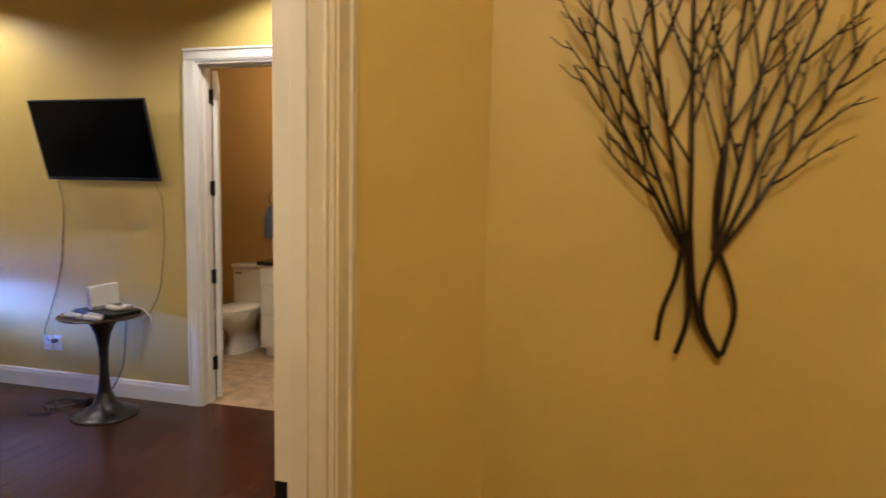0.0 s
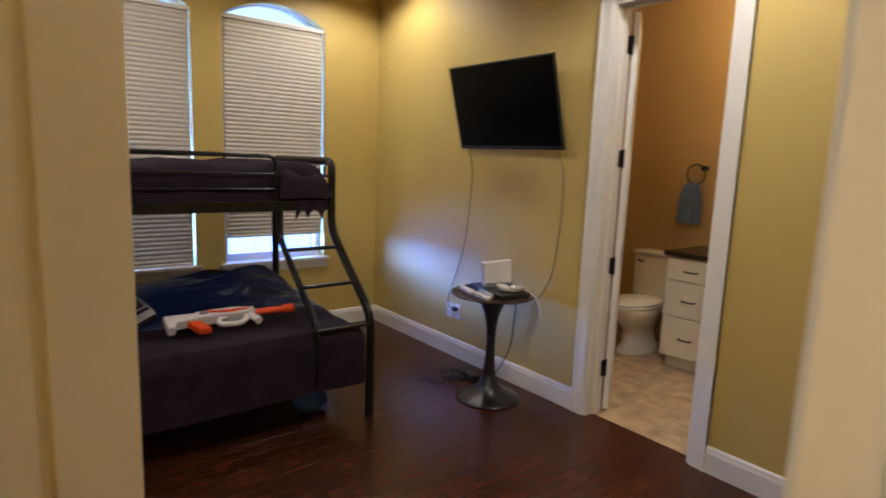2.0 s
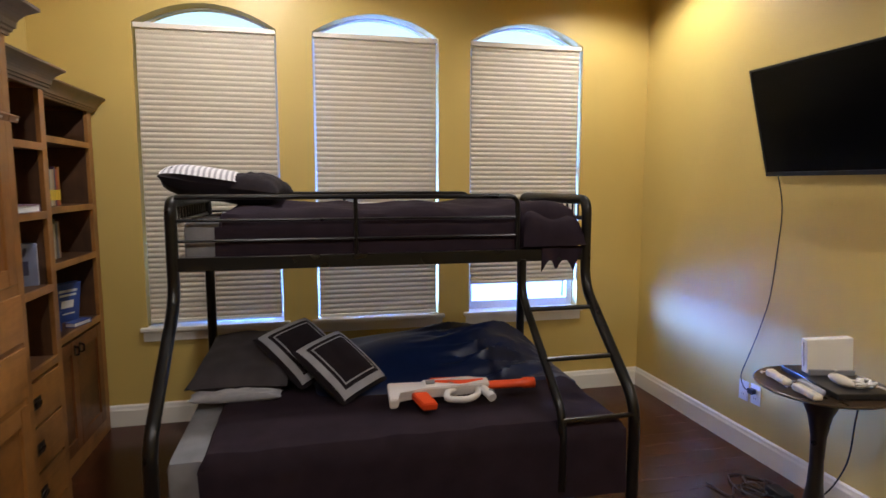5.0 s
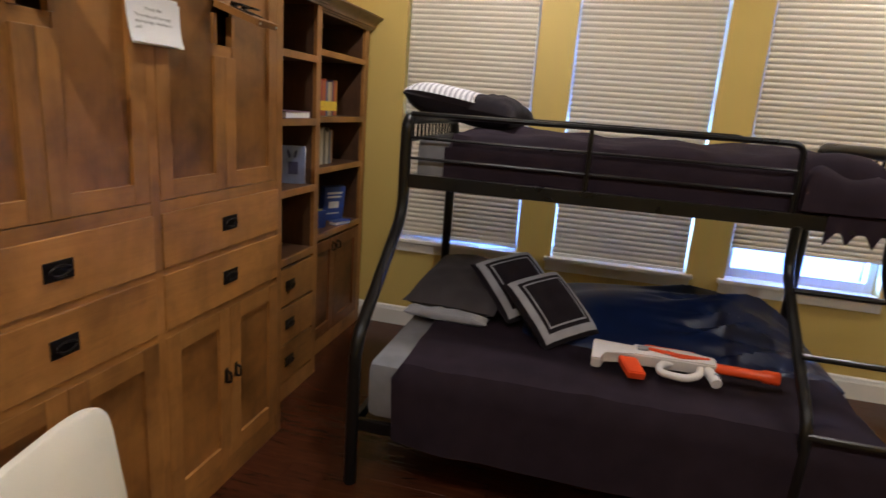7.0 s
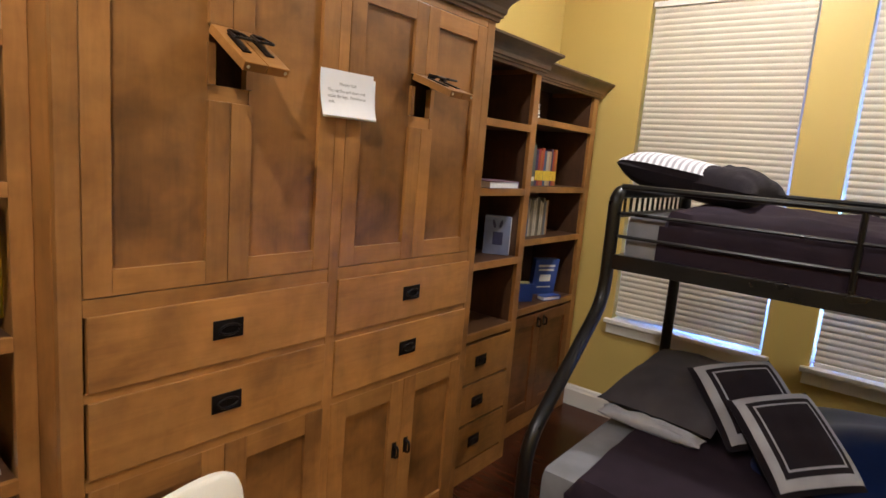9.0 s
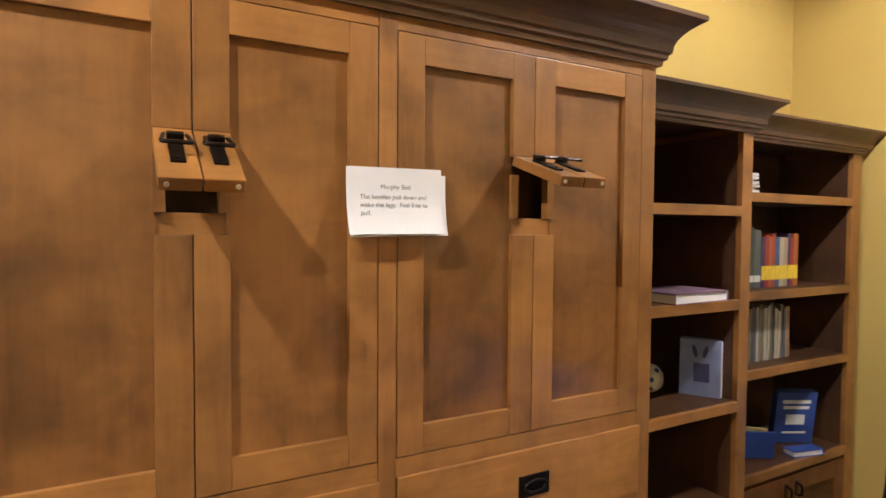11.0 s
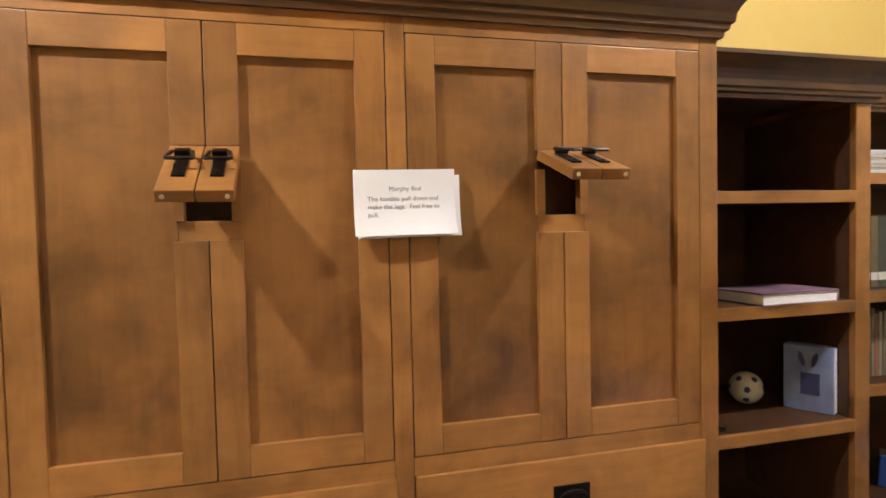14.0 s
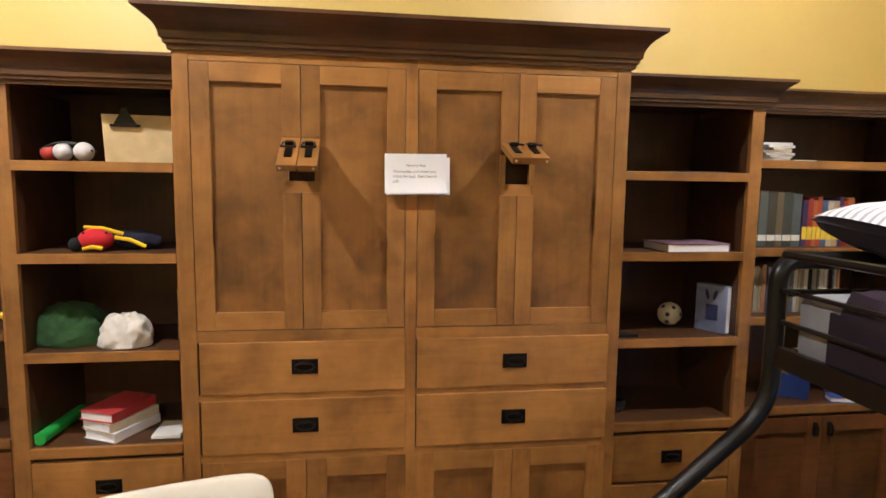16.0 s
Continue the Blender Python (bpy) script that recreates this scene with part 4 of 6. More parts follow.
# ---------- toy blaster ----------
ORANGE = mottled("orange_plastic", (0.72, 0.075, 0.018), 0.35, 0.06)
TOY_WHITE = mottled("white_toy_plastic", (0.62, 0.58, 0.57), 0.35, 0.05)
TOY_GREY = mottled("grey_toy_plastic", (0.22, 0.22, 0.24), 0.4, 0.05)
stock, tip = Vector((-3.10, 1.635, 0.583)), Vector((-3.075, 2.315, 0.583))
GL = (tip - stock).length
gd = (tip - stock).normalized()
gy = Vector((0, 0, 1)).cross(gd)
gm = axes(stock + Vector((0, 0, 0.038)), gd, gy * math.cos(radians(14)) + Vector((0, 0, 1)) * math.sin(radians(14)))
gun = thing("toy_blaster", stock, "white and orange plastic foam-dart blaster lying on the bed", "toy blaster")


def flat(outline, z0, z1):
    bm = prism(bmesh.new(), outline, gm @ Matrix.Translation((0, 0, z0)), z1 - z0)
    bmesh.ops.bevel(bm, geom=list(bm.edges), offset=0.005, segments=2, affect="EDGES")
    return bm


part("stock", flat([(0.0, -0.075), (0.035, -0.075), (0.045, -0.02), (0.16, -0.005), (0.16, 0.055), (0.0, 0.06)], 0.004, 0.05), TOY_WHITE, gun)
part("receiver", flat([(0.155, -0.012), (0.46, 0.0), (0.46, 0.05), (0.36, 0.065), (0.155, 0.06)], 0.002, 0.056), TOY_WHITE, gun)
part("grip", flat([(0.10, -0.012), (0.17, -0.012), (0.205, -0.105), (0.14, -0.11)], 0.006, 0.042), ORANGE, gun)
part("side_stripe", flat([(0.20, 0.034), (0.33, 0.006), (0.345, 0.014), (0.44, 0.030), (0.44, 0.042), (0.335, 0.028), (0.215, 0.050)], 0.052, 0.060), ORANGE, gun)
loop = rounded([(0.30, 0.005, 0.030), (0.262, -0.012, 0.030), (0.250, -0.062, 0.028), (0.345, -0.078, 0.028), (0.400, -0.040, 0.028), (0.405, 0.01, 0.030)], 0.03)
part("handle_loop", tube(bmesh.new(), [gm @ Vector(p) for p in loop], 0.015, 10), TOY_WHITE, gun, smooth=True)
part("jam_door", tube(bmesh.new(), [gm @ Vector(p) for p in ((0.285, 0.03, 0.050), (0.285, 0.03, 0.0585))], 0.016, 16), TOY_GREY, gun)
part("collar", tube(bmesh.new(), [gm @ Vector(p) for p in ((0.4525, -0.035, 0.028), (0.4545, -0.045, 0.028))], 0.0215, 12), TOY_GREY, gun, smooth=True)
part("sight_rail", flat([(0.19, 0.062), (0.40, 0.060), (0.39, 0.088), (0.20, 0.09)], 0.012, 0.044), ORANGE, gun)
part("barrel", tube(bmesh.new(), [gm @ Vector(p) for p in ((0.45, 0.022, 0.03), (0.62, 0.022, 0.03), (0.63, 0.022, 0.03), (GL, 0.022, 0.03))], lambda f: 0.020 if f < 0.5 else 0.026, 14), ORANGE, gun, smooth=True)
part("front_grip", tube(bmesh.new(), [gm @ Vector(p) for p in ((0.43, 0.0, 0.028), (0.45, -0.05, 0.028), (0.455, -0.075, 0.028))], 0.020, 12), TOY_WHITE, gun, smooth=True)
part("bolt", tube(bmesh.new(), [gm @ Vector(p) for p in ((0.17, 0.03, 0.056), (0.21, 0.03, 0.061))], 0.012, 10), TOY_GREY, gun, smooth=True)

# ---------- TV and its table ----------
tx0, tx1 = -3.303, -2.342
tm = axes((tx0, 3.710, 1.617), (1, 0, 0), (0, -0.145, 0.546))
tv = thing("television", (-2.83, 3.75, 1.63), "black flat-screen television tilted down on a wall mount", "television")
TW, TH = tx1 - tx0, 0.563
bm = bmesh.new()
box(bm, 0, TW, 0, TH, -0.012, 0, 0.003, tm)
box(bm, 0.12, TW - 0.12, 0.03, TH - 0.14, -0.045, -0.011, 0.008, tm)
part("case", bm, BLACK_PLASTIC, tv)
bm = bmesh.new()
box(bm, 0.012, TW - 0.012, 0.022, TH - 0.012, 0.0005, 0.002, 0, tm)
part("screen", bm, SCREEN, tv, "dark glossy screen")
bm = bmesh.new()
for a in ((0, TW, 0, 0.021), (0, TW, TH - 0.011, TH), (0, 0.011, 0.021, TH - 0.011), (TW - 0.011, TW, 0.021, TH - 0.011)):
    box(bm, *a, 0, 0.006, 0.0015, tm)
part("bezel", bm, BLACK_PLASTIC, tv)
bm = bmesh.new()
box(bm, -3.0, -2.66, 3.772, 3.799, 1.72, 2.0, 0.004)
box(bm, -2.95, -2.93, 3.68, 3.775, 1.74, 1.96, 0.003)
box(bm, -2.73, -2.71, 3.68, 3.775, 1.74, 1.96, 0.003)
part("wall_mount", bm, BLACK_METAL, tv, "black steel wall mount")


def cord(name, pts, r, material, label, sag=0.0, seed=1.0):
    c = [Vector(p) for p in pts]
    line = []
    for k in range(len(c) - 1):
        p0, p1, p2, p3 = c[max(0, k - 1)], c[k], c[k + 1], c[min(len(c) - 1, k + 2)]
        for i in range(8):
            u = i / 8
            q = 0.5 * ((2 * p1) + (p2 - p0) * u + (2 * p0 - 5 * p1 + 4 * p2 - p3) * u * u + (3 * p1 - p0 - 3 * p2 + p3) * u ** 3)
            line.append(q)
    line.append(c[-1])
    return solid(name, tube(bmesh.new(), line, r, 6), material, label, "cable", "cables by the television", smooth=True)


cord("power_cable", [(-3.25, 3.72, 1.66), (-3.265, 3.785, 1.45), (-3.285, 3.79, 1.20), (-3.315, 3.79, 0.95), (-3.375, 3.788, 0.75), (-3.44, 3.785, 0.58), (-3.49, 3.785, 0.45), (-3.45, 3.775, 0.39), (-3.395, 3.77, 0.386)], 0.003, BLACK_PLASTIC, "thin dark power cable from the television to the socket")
cord("signal_cable", [(-2.42, 3.70, 1.66), (-2.405, 3.785, 1.5), (-2.395, 3.79, 1.25), (-2.415, 3.788, 1.0), (-2.44, 3.78, 0.82), (-2.50, 3.74, 0.66), (-2.53, 3.70, 0.60)], 0.003, mottled("tan_cable", (0.20, 0.15, 0.08), 0.5), "thin tan cable hanging from the television")

TCX, TCY, TS_Z = -2.65, 3.48, 0.94
table = thing("pedestal_table", (TCX, TCY, 0), "small round black tulip pedestal table", "side table")
TABLE_BLACK = mottled("satin_black", (0.016, 0.014, 0.013), 0.3, 0.2, 12)
part("base", turned(bmesh.new(), [(r, z * TS_Z) for r, z in ((0.205, 0.0), (0.208, 0.008), (0.20, 0.016), (0.165, 0.03), (0.11, 0.055), (0.07, 0.10), (0.045, 0.17))], (TCX, TCY, 0), 40), TABLE_BLACK, table, smooth=True)
part("stem", turned(bmesh.new(), [(r, z * TS_Z) for r, z in ((0.045, 0.17), (0.033, 0.26), (0.028, 0.38), (0.032, 0.50), (0.048, 0.60), (0.075, 0.67), (0.11, 0.715), (0.14, 0.728))], (TCX, TCY, 0), 40), TABLE_BLACK, table, smooth=True)
part("tabletop", turned(bmesh.new(), [(r, z * TS_Z) for r, z in ((0.20, 0.728), (0.258, 0.736), (0.268, 0.743), (0.268, 0.748), (0.262, 0.752), (0.255, 0.746), (0.02, 0.746))], (TCX, TCY, 0), 48), mottled("brown_top", (0.045, 0.028, 0.016), 0.3, 0.3, 12), table, smooth=True)
TZ = 0.747 * TS_Z
bm = bmesh.new()
box(bm, -0.19, 0.20, 0.0, 0.22, 0, 0.026, 0.005, pose(TCX - 0.03, TCY - 0.055, TZ, 0, 0, -12))
media = solid("media_player", bm, BLACK_PLASTIC, "flat black media player box on the table", "media player")
cm = pose(TCX - 0.06, TCY + 0.085, TZ + 0.0265, 0, 0, 74)
console = thing("game_console", (TCX - 0.06, TCY + 0.085, TZ + 0.0265), "white game console standing upright in a grey stand", "game console")
bm = bmesh.new()
box(bm, -0.10, 0.10, -0.022, 0.022, 0.012, 0.165, 0.005, cm @ Matrix.Rotation(radians(-4), 4, "Y"))
body = part("body", bm, WHITE_PLASTIC, console)
bm = bmesh.new()
box(bm, -0.102, -0.0995, -0.003, 0.003, 0.04, 0.15, 0, cm @ Matrix.Rotation(radians(-4), 4, "Y"))
part("disc_slot", bm, TOY_GREY, body, "grey disc slot")
bm = bmesh.new()
box(bm, -0.095, 0.10, -0.034, 0.034, 0, 0.026, 0.004, cm)
part("stand", bm, TOY_GREY, console, "grey wedge stand")


def controller(base, yaw, ln, material):
    """A long handset in a soft sleeve: narrow grip, wider head, rounded ends."""
    c = thing("game_controller", base, "handheld game controller in a soft pale sleeve on the table", "game controller", "controllers on the table")
    m = pose(*base, 0, 0, yaw)
    bm = bmesh.new()
    rows = []
    for k in range(15):
        f = k / 14
        end = min(1.0, f / 0.06 + 0.35, (1 - f) / 0.06 + 0.35)
        w = (0.021 - 0.005 * math.exp(-((f - 0.42) / 0.13) ** 2)) * end
        h = (0.017 - 0.003 * f) * end
        row = []
        for q in range(16):
            t = q * math.tau / 16
            cx, sz = math.cos(t), math.sin(t)
            row.append(bm.verts.new(m @ Vector((ln * (f - 0.5), w * math.copysign(abs(cx) ** 0.6, cx), 0.0175 + h * math.copysign(abs(sz) ** 0.6, sz)))))
        rows.append(row)
    for A, B in zip(rows, rows[1:]):
        for q in range(16):
            bm.faces.new((A[q], A[(q + 1) % 16], B[(q + 1) % 16], B[q]))
    bm.faces.new(rows[0][::-1])
    bm.faces.new(rows[-1])
    b = part("body", bm, material, c, smooth=True)
    bm = bmesh.new()
    box(bm, 0.035, 0.047, -0.004, 0.004, 0.030, 0.0335, 0.001, m)
    box(bm, 0.037, 0.045, -0.006, 0.006, 0.030, 0.0330, 0.001, m)
    part("button_pad", bm, PALE_GREY, b)
    bm = tube(bmesh.new(), [m @ Vector(p) for p in rounded([(-ln / 2, 0, 0.012), (-ln / 2 - 0.03, 0.012, 0.004), (-ln / 2 - 0.05, -0.015, 0.004), (-ln / 2 - 0.02, -0.02, 0.004)], 0.02)], 0.003, 6)
    part("strap", bm, material, c, smooth=True)


PALE_GREY = mottled("pale_grey_plastic", (0.42, 0.41, 0.42), 0.4)
SLEEVE = mottled("sleeve_rubber", (0.62, 0.56, 0.47), 0.55, 0.12, 30)
controller((TCX - 0.09, TCY - 0.145, TZ), -14, 0.155, SLEEVE)
controller((TCX + 0.095, TCY - 0.175, TZ), -10, 0.155, SLEEVE)
controller((TCX + 0.055, TCY - 0.115, TZ), -14, 0.155, mottled("pale_blue_plastic", (0.30, 0.32, 0.40), 0.4))


def tangle(name, base, rad, high, r, turns, material, label, seed):
    rnd = random.Random(seed)
    pts = []
    n = turns * 12
    for k in range(n):
        a = k * math.tau / 12 + rnd.uniform(-0.15, 0.15)
        q = rad * (0.55 + 0.45 * math.sin(k * 0.37 + seed)) * rnd.uniform(0.85, 1.1)
        pts.append((base[0] + q * math.cos(a) * 1.2, base[1] + q * math.sin(a), base[2] + r + high * (0.5 + 0.5 * math.sin(k * 0.9 + seed))))
    return solid(name, tube(bmesh.new(), pts, r, 6), material, label, "cable", "cables by the television", smooth=True)


tangle("coiled_cable", (TCX + 0.13, TCY + 0.06, TZ + 0.027), 0.045, 0.03, 0.006, 5, WHITE_PLASTIC, "bundle of white controller cable on the table", 3)
cord("white_strap", [(TCX + 0.15, TCY + 0.08, TZ + 0.05), (TCX + 0.22, TCY + 0.11, TZ + 0.035), (TCX + 0.275, TCY + 0.125, TZ - 0.02), (TCX + 0.30, TCY + 0.13, TZ - 0.11)], 0.004, WHITE_PLASTIC, "white strap hanging over the edge of the table")
nun = thing("game_controller", (TCX + 0.07, TCY + 0.0, TZ + 0.027), "cream rounded controller with a thumb stick lying in its cable", "game controller")
bm = bmesh.new()
bmesh.ops.create_icosphere(bm, subdivisions=3, radius=1.0)
for v in bm.verts:
    q = v.co.copy()
    r = 1.0 - 0.28 * max(0.0, q.x)
    v.co = pose(TCX + 0.085, TCY + 0.01, TZ + 0.049, 0, 8, 15) @ Vector((q.x * 0.058, q.y * 0.026 * r, q.z * 0.022 * r))
body = part("body", bm, SLEEVE, nun, smooth=True)
part("thumb_stick", turned(bmesh.new(), [(0.004, 0.0), (0.004, 0.012), (0.009, 0.013), (0.009, 0.016), (0.002, 0.017)], (TCX + 0.055, TCY + 0.003, TZ + 0.070), 14), PALE_GREY, body, smooth=True)
cord("table_cable", [(TCX - 0.03, TCY + 0.255, TZ - 0.02), (TCX - 0.06, TCY + 0.265, 0.5), (TCX - 0.09, TCY + 0.26, 0.25), (TCX - 0.16, TCY + 0.18, 0.06), (TCX - 0.3, TCY + 0.08, 0.012), (TCX - 0.45, TCY - 0.02, 0.008), (TCX - 0.36, TCY - 0.12, 0.008), (TCX - 0.5, TCY - 0.16, 0.008)], 0.004, BLACK_PLASTIC, "dark cable trailing from the table to the floor")
tangle("floor_cable", (-3.06, 3.55, 0.002), 0.13, 0.012, 0.004, 3, BLACK_PLASTIC, "loose dark cable coiled on the floor by the wall", 7)
bm = bmesh.new()
box(bm, -3.02, -2.90, 3.56, 3.63, 0.001, 0.04, 0.006)
solid("power_brick", bm, BLACK_PLASTIC, "small black power adapter on the floor", "power adapter")


def outlet(x, z, group):
    o = thing("wall_outlet", (x, YT, z), "white duplex wall outlet", "wall outlet", group)
    part("cover_plate", boxes((x - 0.036, x + 0.036, YT - 0.006, YT - 0.0005, z - 0.058, z + 0.058), bevel=0.002), WHITE_PLASTIC, o)
    for dz in (-0.02, 0.02):
        s = part("socket", boxes((x - 0.017, x + 0.017, YT - 0.0085, YT - 0.006, z + dz - 0.014, z + dz + 0.014), bevel=0.001), TRIM, o)
        part("slot_pair", boxes((x - 0.008, x - 0.005, YT - 0.0092, YT - 0.0084, z + dz - 0.005, z + dz + 0.005), (x + 0.005, x + 0.008, YT - 0.0092, YT - 0.0084, z + dz - 0.005, z + dz + 0.005)), INK, s)


outlet(-3.475, 0.362, "outlets under the television")
outlet(-3.38, 0.366, "outlets under the television")
solid("plug", boxes((-3.41, -3.37, YT - 0.04, YT - 0.0095, 0.371, 0.401), bevel=0.005), BLACK_PLASTIC, "black plug in the wall outlet", "plug")

# ---------- white chair ----------
chair = thing("chair", (-1.62, 0.78, 0), "white moulded chair with dark legs in front of the cabinet", "chair")
SHELL = mottled("white_shell", (0.70, 0.66, 0.56), 0.42, 0.03, 5, 150, 0.1)
cb = axes((-1.595, 0.522, 0.62), (-0.97, -0.27, 0), (0, -0.16, 0.98))
bm = bmesh.new()
n = 24
outer = []
for k in range(n * 4):
    a = k * math.tau / (n * 4)
    c, s = math.cos(a), math.sin(a)
    outer.append((0.29 * math.copysign(abs(c) ** 0.30, c), 0.185 * math.copysign(abs(s) ** 0.30, s)))
rings = []
for f, lift in ((1.0, 0.0), (1.0, 0.012), (0.985, 0.02), (0.94, 0.024)):
    rings.append([bm.verts.new(cb @ Vector((x * f, y * f, lift + 0.35 * x * x))) for x, y in outer])
for A, B in zip(rings, rings[1:]):
    for k in range(len(outer)):
        j = (k + 1) % len(outer)
        bm.faces.new((A[k], A[j], B[j], B[k]))
for ring, sgn in ((rings[0], 0.0), (rings[-1], 0.024)):
    mid = bm.verts.new(cb @ Vector((0, 0, sgn)))
    half = [bm.verts.new(cb @ Vector((x * 0.5, y * 0.5, sgn + 0.35 * 0.25 * x * x))) for x, y in outer]
    for k in range(len(outer)):
        j = (k + 1) % len(outer)
        bm.faces.new((ring[k], ring[j], half[j], half[k]))
        bm.faces.new((half[k], half[j], mid))
part("backrest", bm, SHELL, chair, smooth=True)
bm = bmesh.new()
box(bm, -0.22, 0.22, -0.21, 0.21, 0.43, 0.465, 0.016, pose(-1.56, 0.745, 0, 0, 0, 15.5))
part("seat", bm, SHELL, chair, smooth=True)
for dx in (-1, 1):
    for dy in (-1, 1):
        a = pose(-1.56, 0.745, 0, 0, 0, 15.5)
        part("leg", tube(bmesh.new(), [a @ Vector((dx * 0.17, dy * 0.16, 0.44)), a @ Vector((dx * 0.20, dy * 0.20, 0.0))], 0.012, 10), BLACK_METAL, chair, smooth=True)
a = pose(-1.56, 0.745, 0, 0, 0, 15.5)
for dx in (-1, 1):
    part("back_support", tube(bmesh.new(), [a @ Vector((dx * 0.10, -0.19, 0.45)), a @ Vector((dx * 0.10, -0.235, 0.52))], 0.012, 10), BLACK_METAL, chair, smooth=True)

# ---------- paper signs ----------
door_face = door_m @ Matrix.Translation((0, 0, 0.035))
out_y = Vector((door_dir.y, -door_dir.x, 0))


def sheet_of_paper(m, w, h, curl, seed, n=10):
    """A thin sheet in the plane of m, its lower edge lifting off a little."""
    bm = bmesh.new()
    g = [[bm.verts.new(m @ Vector((w * i / n, -h * j / n, 0.0025 + curl * (j / n) ** 3 + 0.0003 * noise.noise((i * 0.4 + seed, j * 0.4, seed))))) for j in range(n + 1)] for i in range(n + 1)]
    for i in range(n):
        for j in range(n):
            bm.faces.new((g[i][j], g[i + 1][j], g[i + 1][j + 1], g[i][j + 1]))
    r = bmesh.ops.extrude_face_region(bm, geom=list(bm.faces))
    bmesh.ops.translate(bm, vec=m.to_3x3() @ Vector((0, 0, -0.0006)), verts=[v for v in r["geom"] if isinstance(v, bmesh.types.BMVert)])
    return bm


pm = axes((XD - 0.002, DOOR_Y0 + 0.02, 0), door_dir, (0, 0, 1)) @ Matrix.Translation((0.385, 1.509, 0.0))
sign = thing("paper_sign", pm @ Vector((0.11, -0.279, 0)), "white paper sign with printed words taped to the door", "paper sign")
pm = pm @ Matrix.Translation((0, 0, -0.0068))
part("sheet", sheet_of_paper(pm, 0.212, 0.279, 0.012, 2.0), PAPER, sign, smooth=True)
for text, x, y in (("Little Boy's", 0.025, -0.054), ("Room....", 0.026, -0.089), ("caution", 0.026, -0.127)):
    ob = writing("printed_line", text, 0.0265, pm @ Matrix.Translation((x, y, 0.0030 + 0.012 * (-y / 0.279) ** 3)), INK, sign, weight=0.0006)
fc = pm @ Matrix.Translation((0.124, -0.115, 0.0042))
GREY_INK = shader("grey_ink", (0.22, 0.22, 0.22), 0.7)[0]
part("smiley", turned(bmesh.new(), [(0.0125, 0.0), (0.0125, 0.0003)], (0, 0, 0), 24), GREY_INK, sign, "small grey printed smiling face").data.transform(fc)
bm = tube(bmesh.new(), [fc @ Vector((0.0135 * math.cos(k * math.tau / 28), 0.0135 * math.sin(k * math.tau / 28), 0.0003)) for k in range(28)], 0.0011, 5, close=True)
tube(bm, [fc @ Vector((0.0075 * math.cos(a), 0.0075 * math.sin(a), 0.0005)) for a in [math.pi * (1.15 + 0.7 * k / 10) for k in range(11)]], 0.0008, 5)
for s in (-1, 1):
    tube(bm, [fc @ Vector((s * 0.0048 + 0.0022 * math.cos(a), 0.003 + 0.0022 * math.sin(a), 0.0005)) for a in [math.pi * k / 6 for k in range(7)]], 0.0008, 5)
part("smiley_outline", bm, INK, sign)

nm = axes((-2.231, CY + 0.005, 1.797), (-1, 0, 0.012), (0.0, 0.0, 1))
note = thing("paper_note", (-2.335, CY, 1.67), "white printed paper note taped to the bed cabinet", "paper note")
part("back_sheet", sheet_of_paper(nm @ Matrix.Translation((0.006, -0.012, -0.0012)), 0.213, 0.125, 0.014, 6.0), PAPER, note, smooth=True)
part("sheet", sheet_of_paper(nm, 0.208, 0.132, 0.022, 4.0), PAPER, note, smooth=True)
for text, x, y, al in (("Murphy Bed", 0.104, -0.043, "CENTER"), ("The handles pull down and", 0.027, -0.063, "LEFT"), ("make the legs.  Feel free to", 0.027, -0.079, "LEFT"), ("pull.", 0.027, -0.095, "LEFT")):
    writing("printed_line", text, 0.0134, nm @ Matrix.Translation((x, y, 0.0030 + 0.022 * (-y / 0.132) ** 3)), GREY_INK, note, al)

# ---------- metal tree on the hall wall ----------
tree = thing("metal_tree_art", (0.875, 1.75, 1.19), "dark metal wall sculpture of a bare branching tree", "wall art")
TREE_METAL = mottled("wrought_metal", (0.022, 0.014, 0.008), 0.42, 0.3, 40, 200, 0.3, metal=0.5)
rnd = random.Random(11)
TY = 1.742


def twig(x, z, ang, length, r, depth, bend):
    """One curved rod with smaller rods springing from it."""
    pts, xs, zs, a = [], x, z, ang
    steps = 9
    for k in range(steps + 1):
        pts.append((xs - 0.010, TY - 0.012 * depth - 0.01 * math.sin(k), zs))
        xs += math.sin(a) * length / steps
        zs += math.cos(a) * length / steps
        a += bend / steps
    out = [(pts, r)]
    if depth < 2:
        for k in ((2, 3, 4, 5, 6, 7, 8) if depth == 0 else (4, 7)):
            side = rnd.choice((-1, 1)) if depth else (1 if k % 2 else -1)
            out += twig(pts[k][0] + 0.010, pts[k][2], a - bend * (1 - k / steps) + side * rnd.uniform(0.28, 0.6), length * rnd.uniform(0.22, 0.42), r * 0.62, depth + 1, -side * rnd.uniform(0.05, 0.3))
    return out


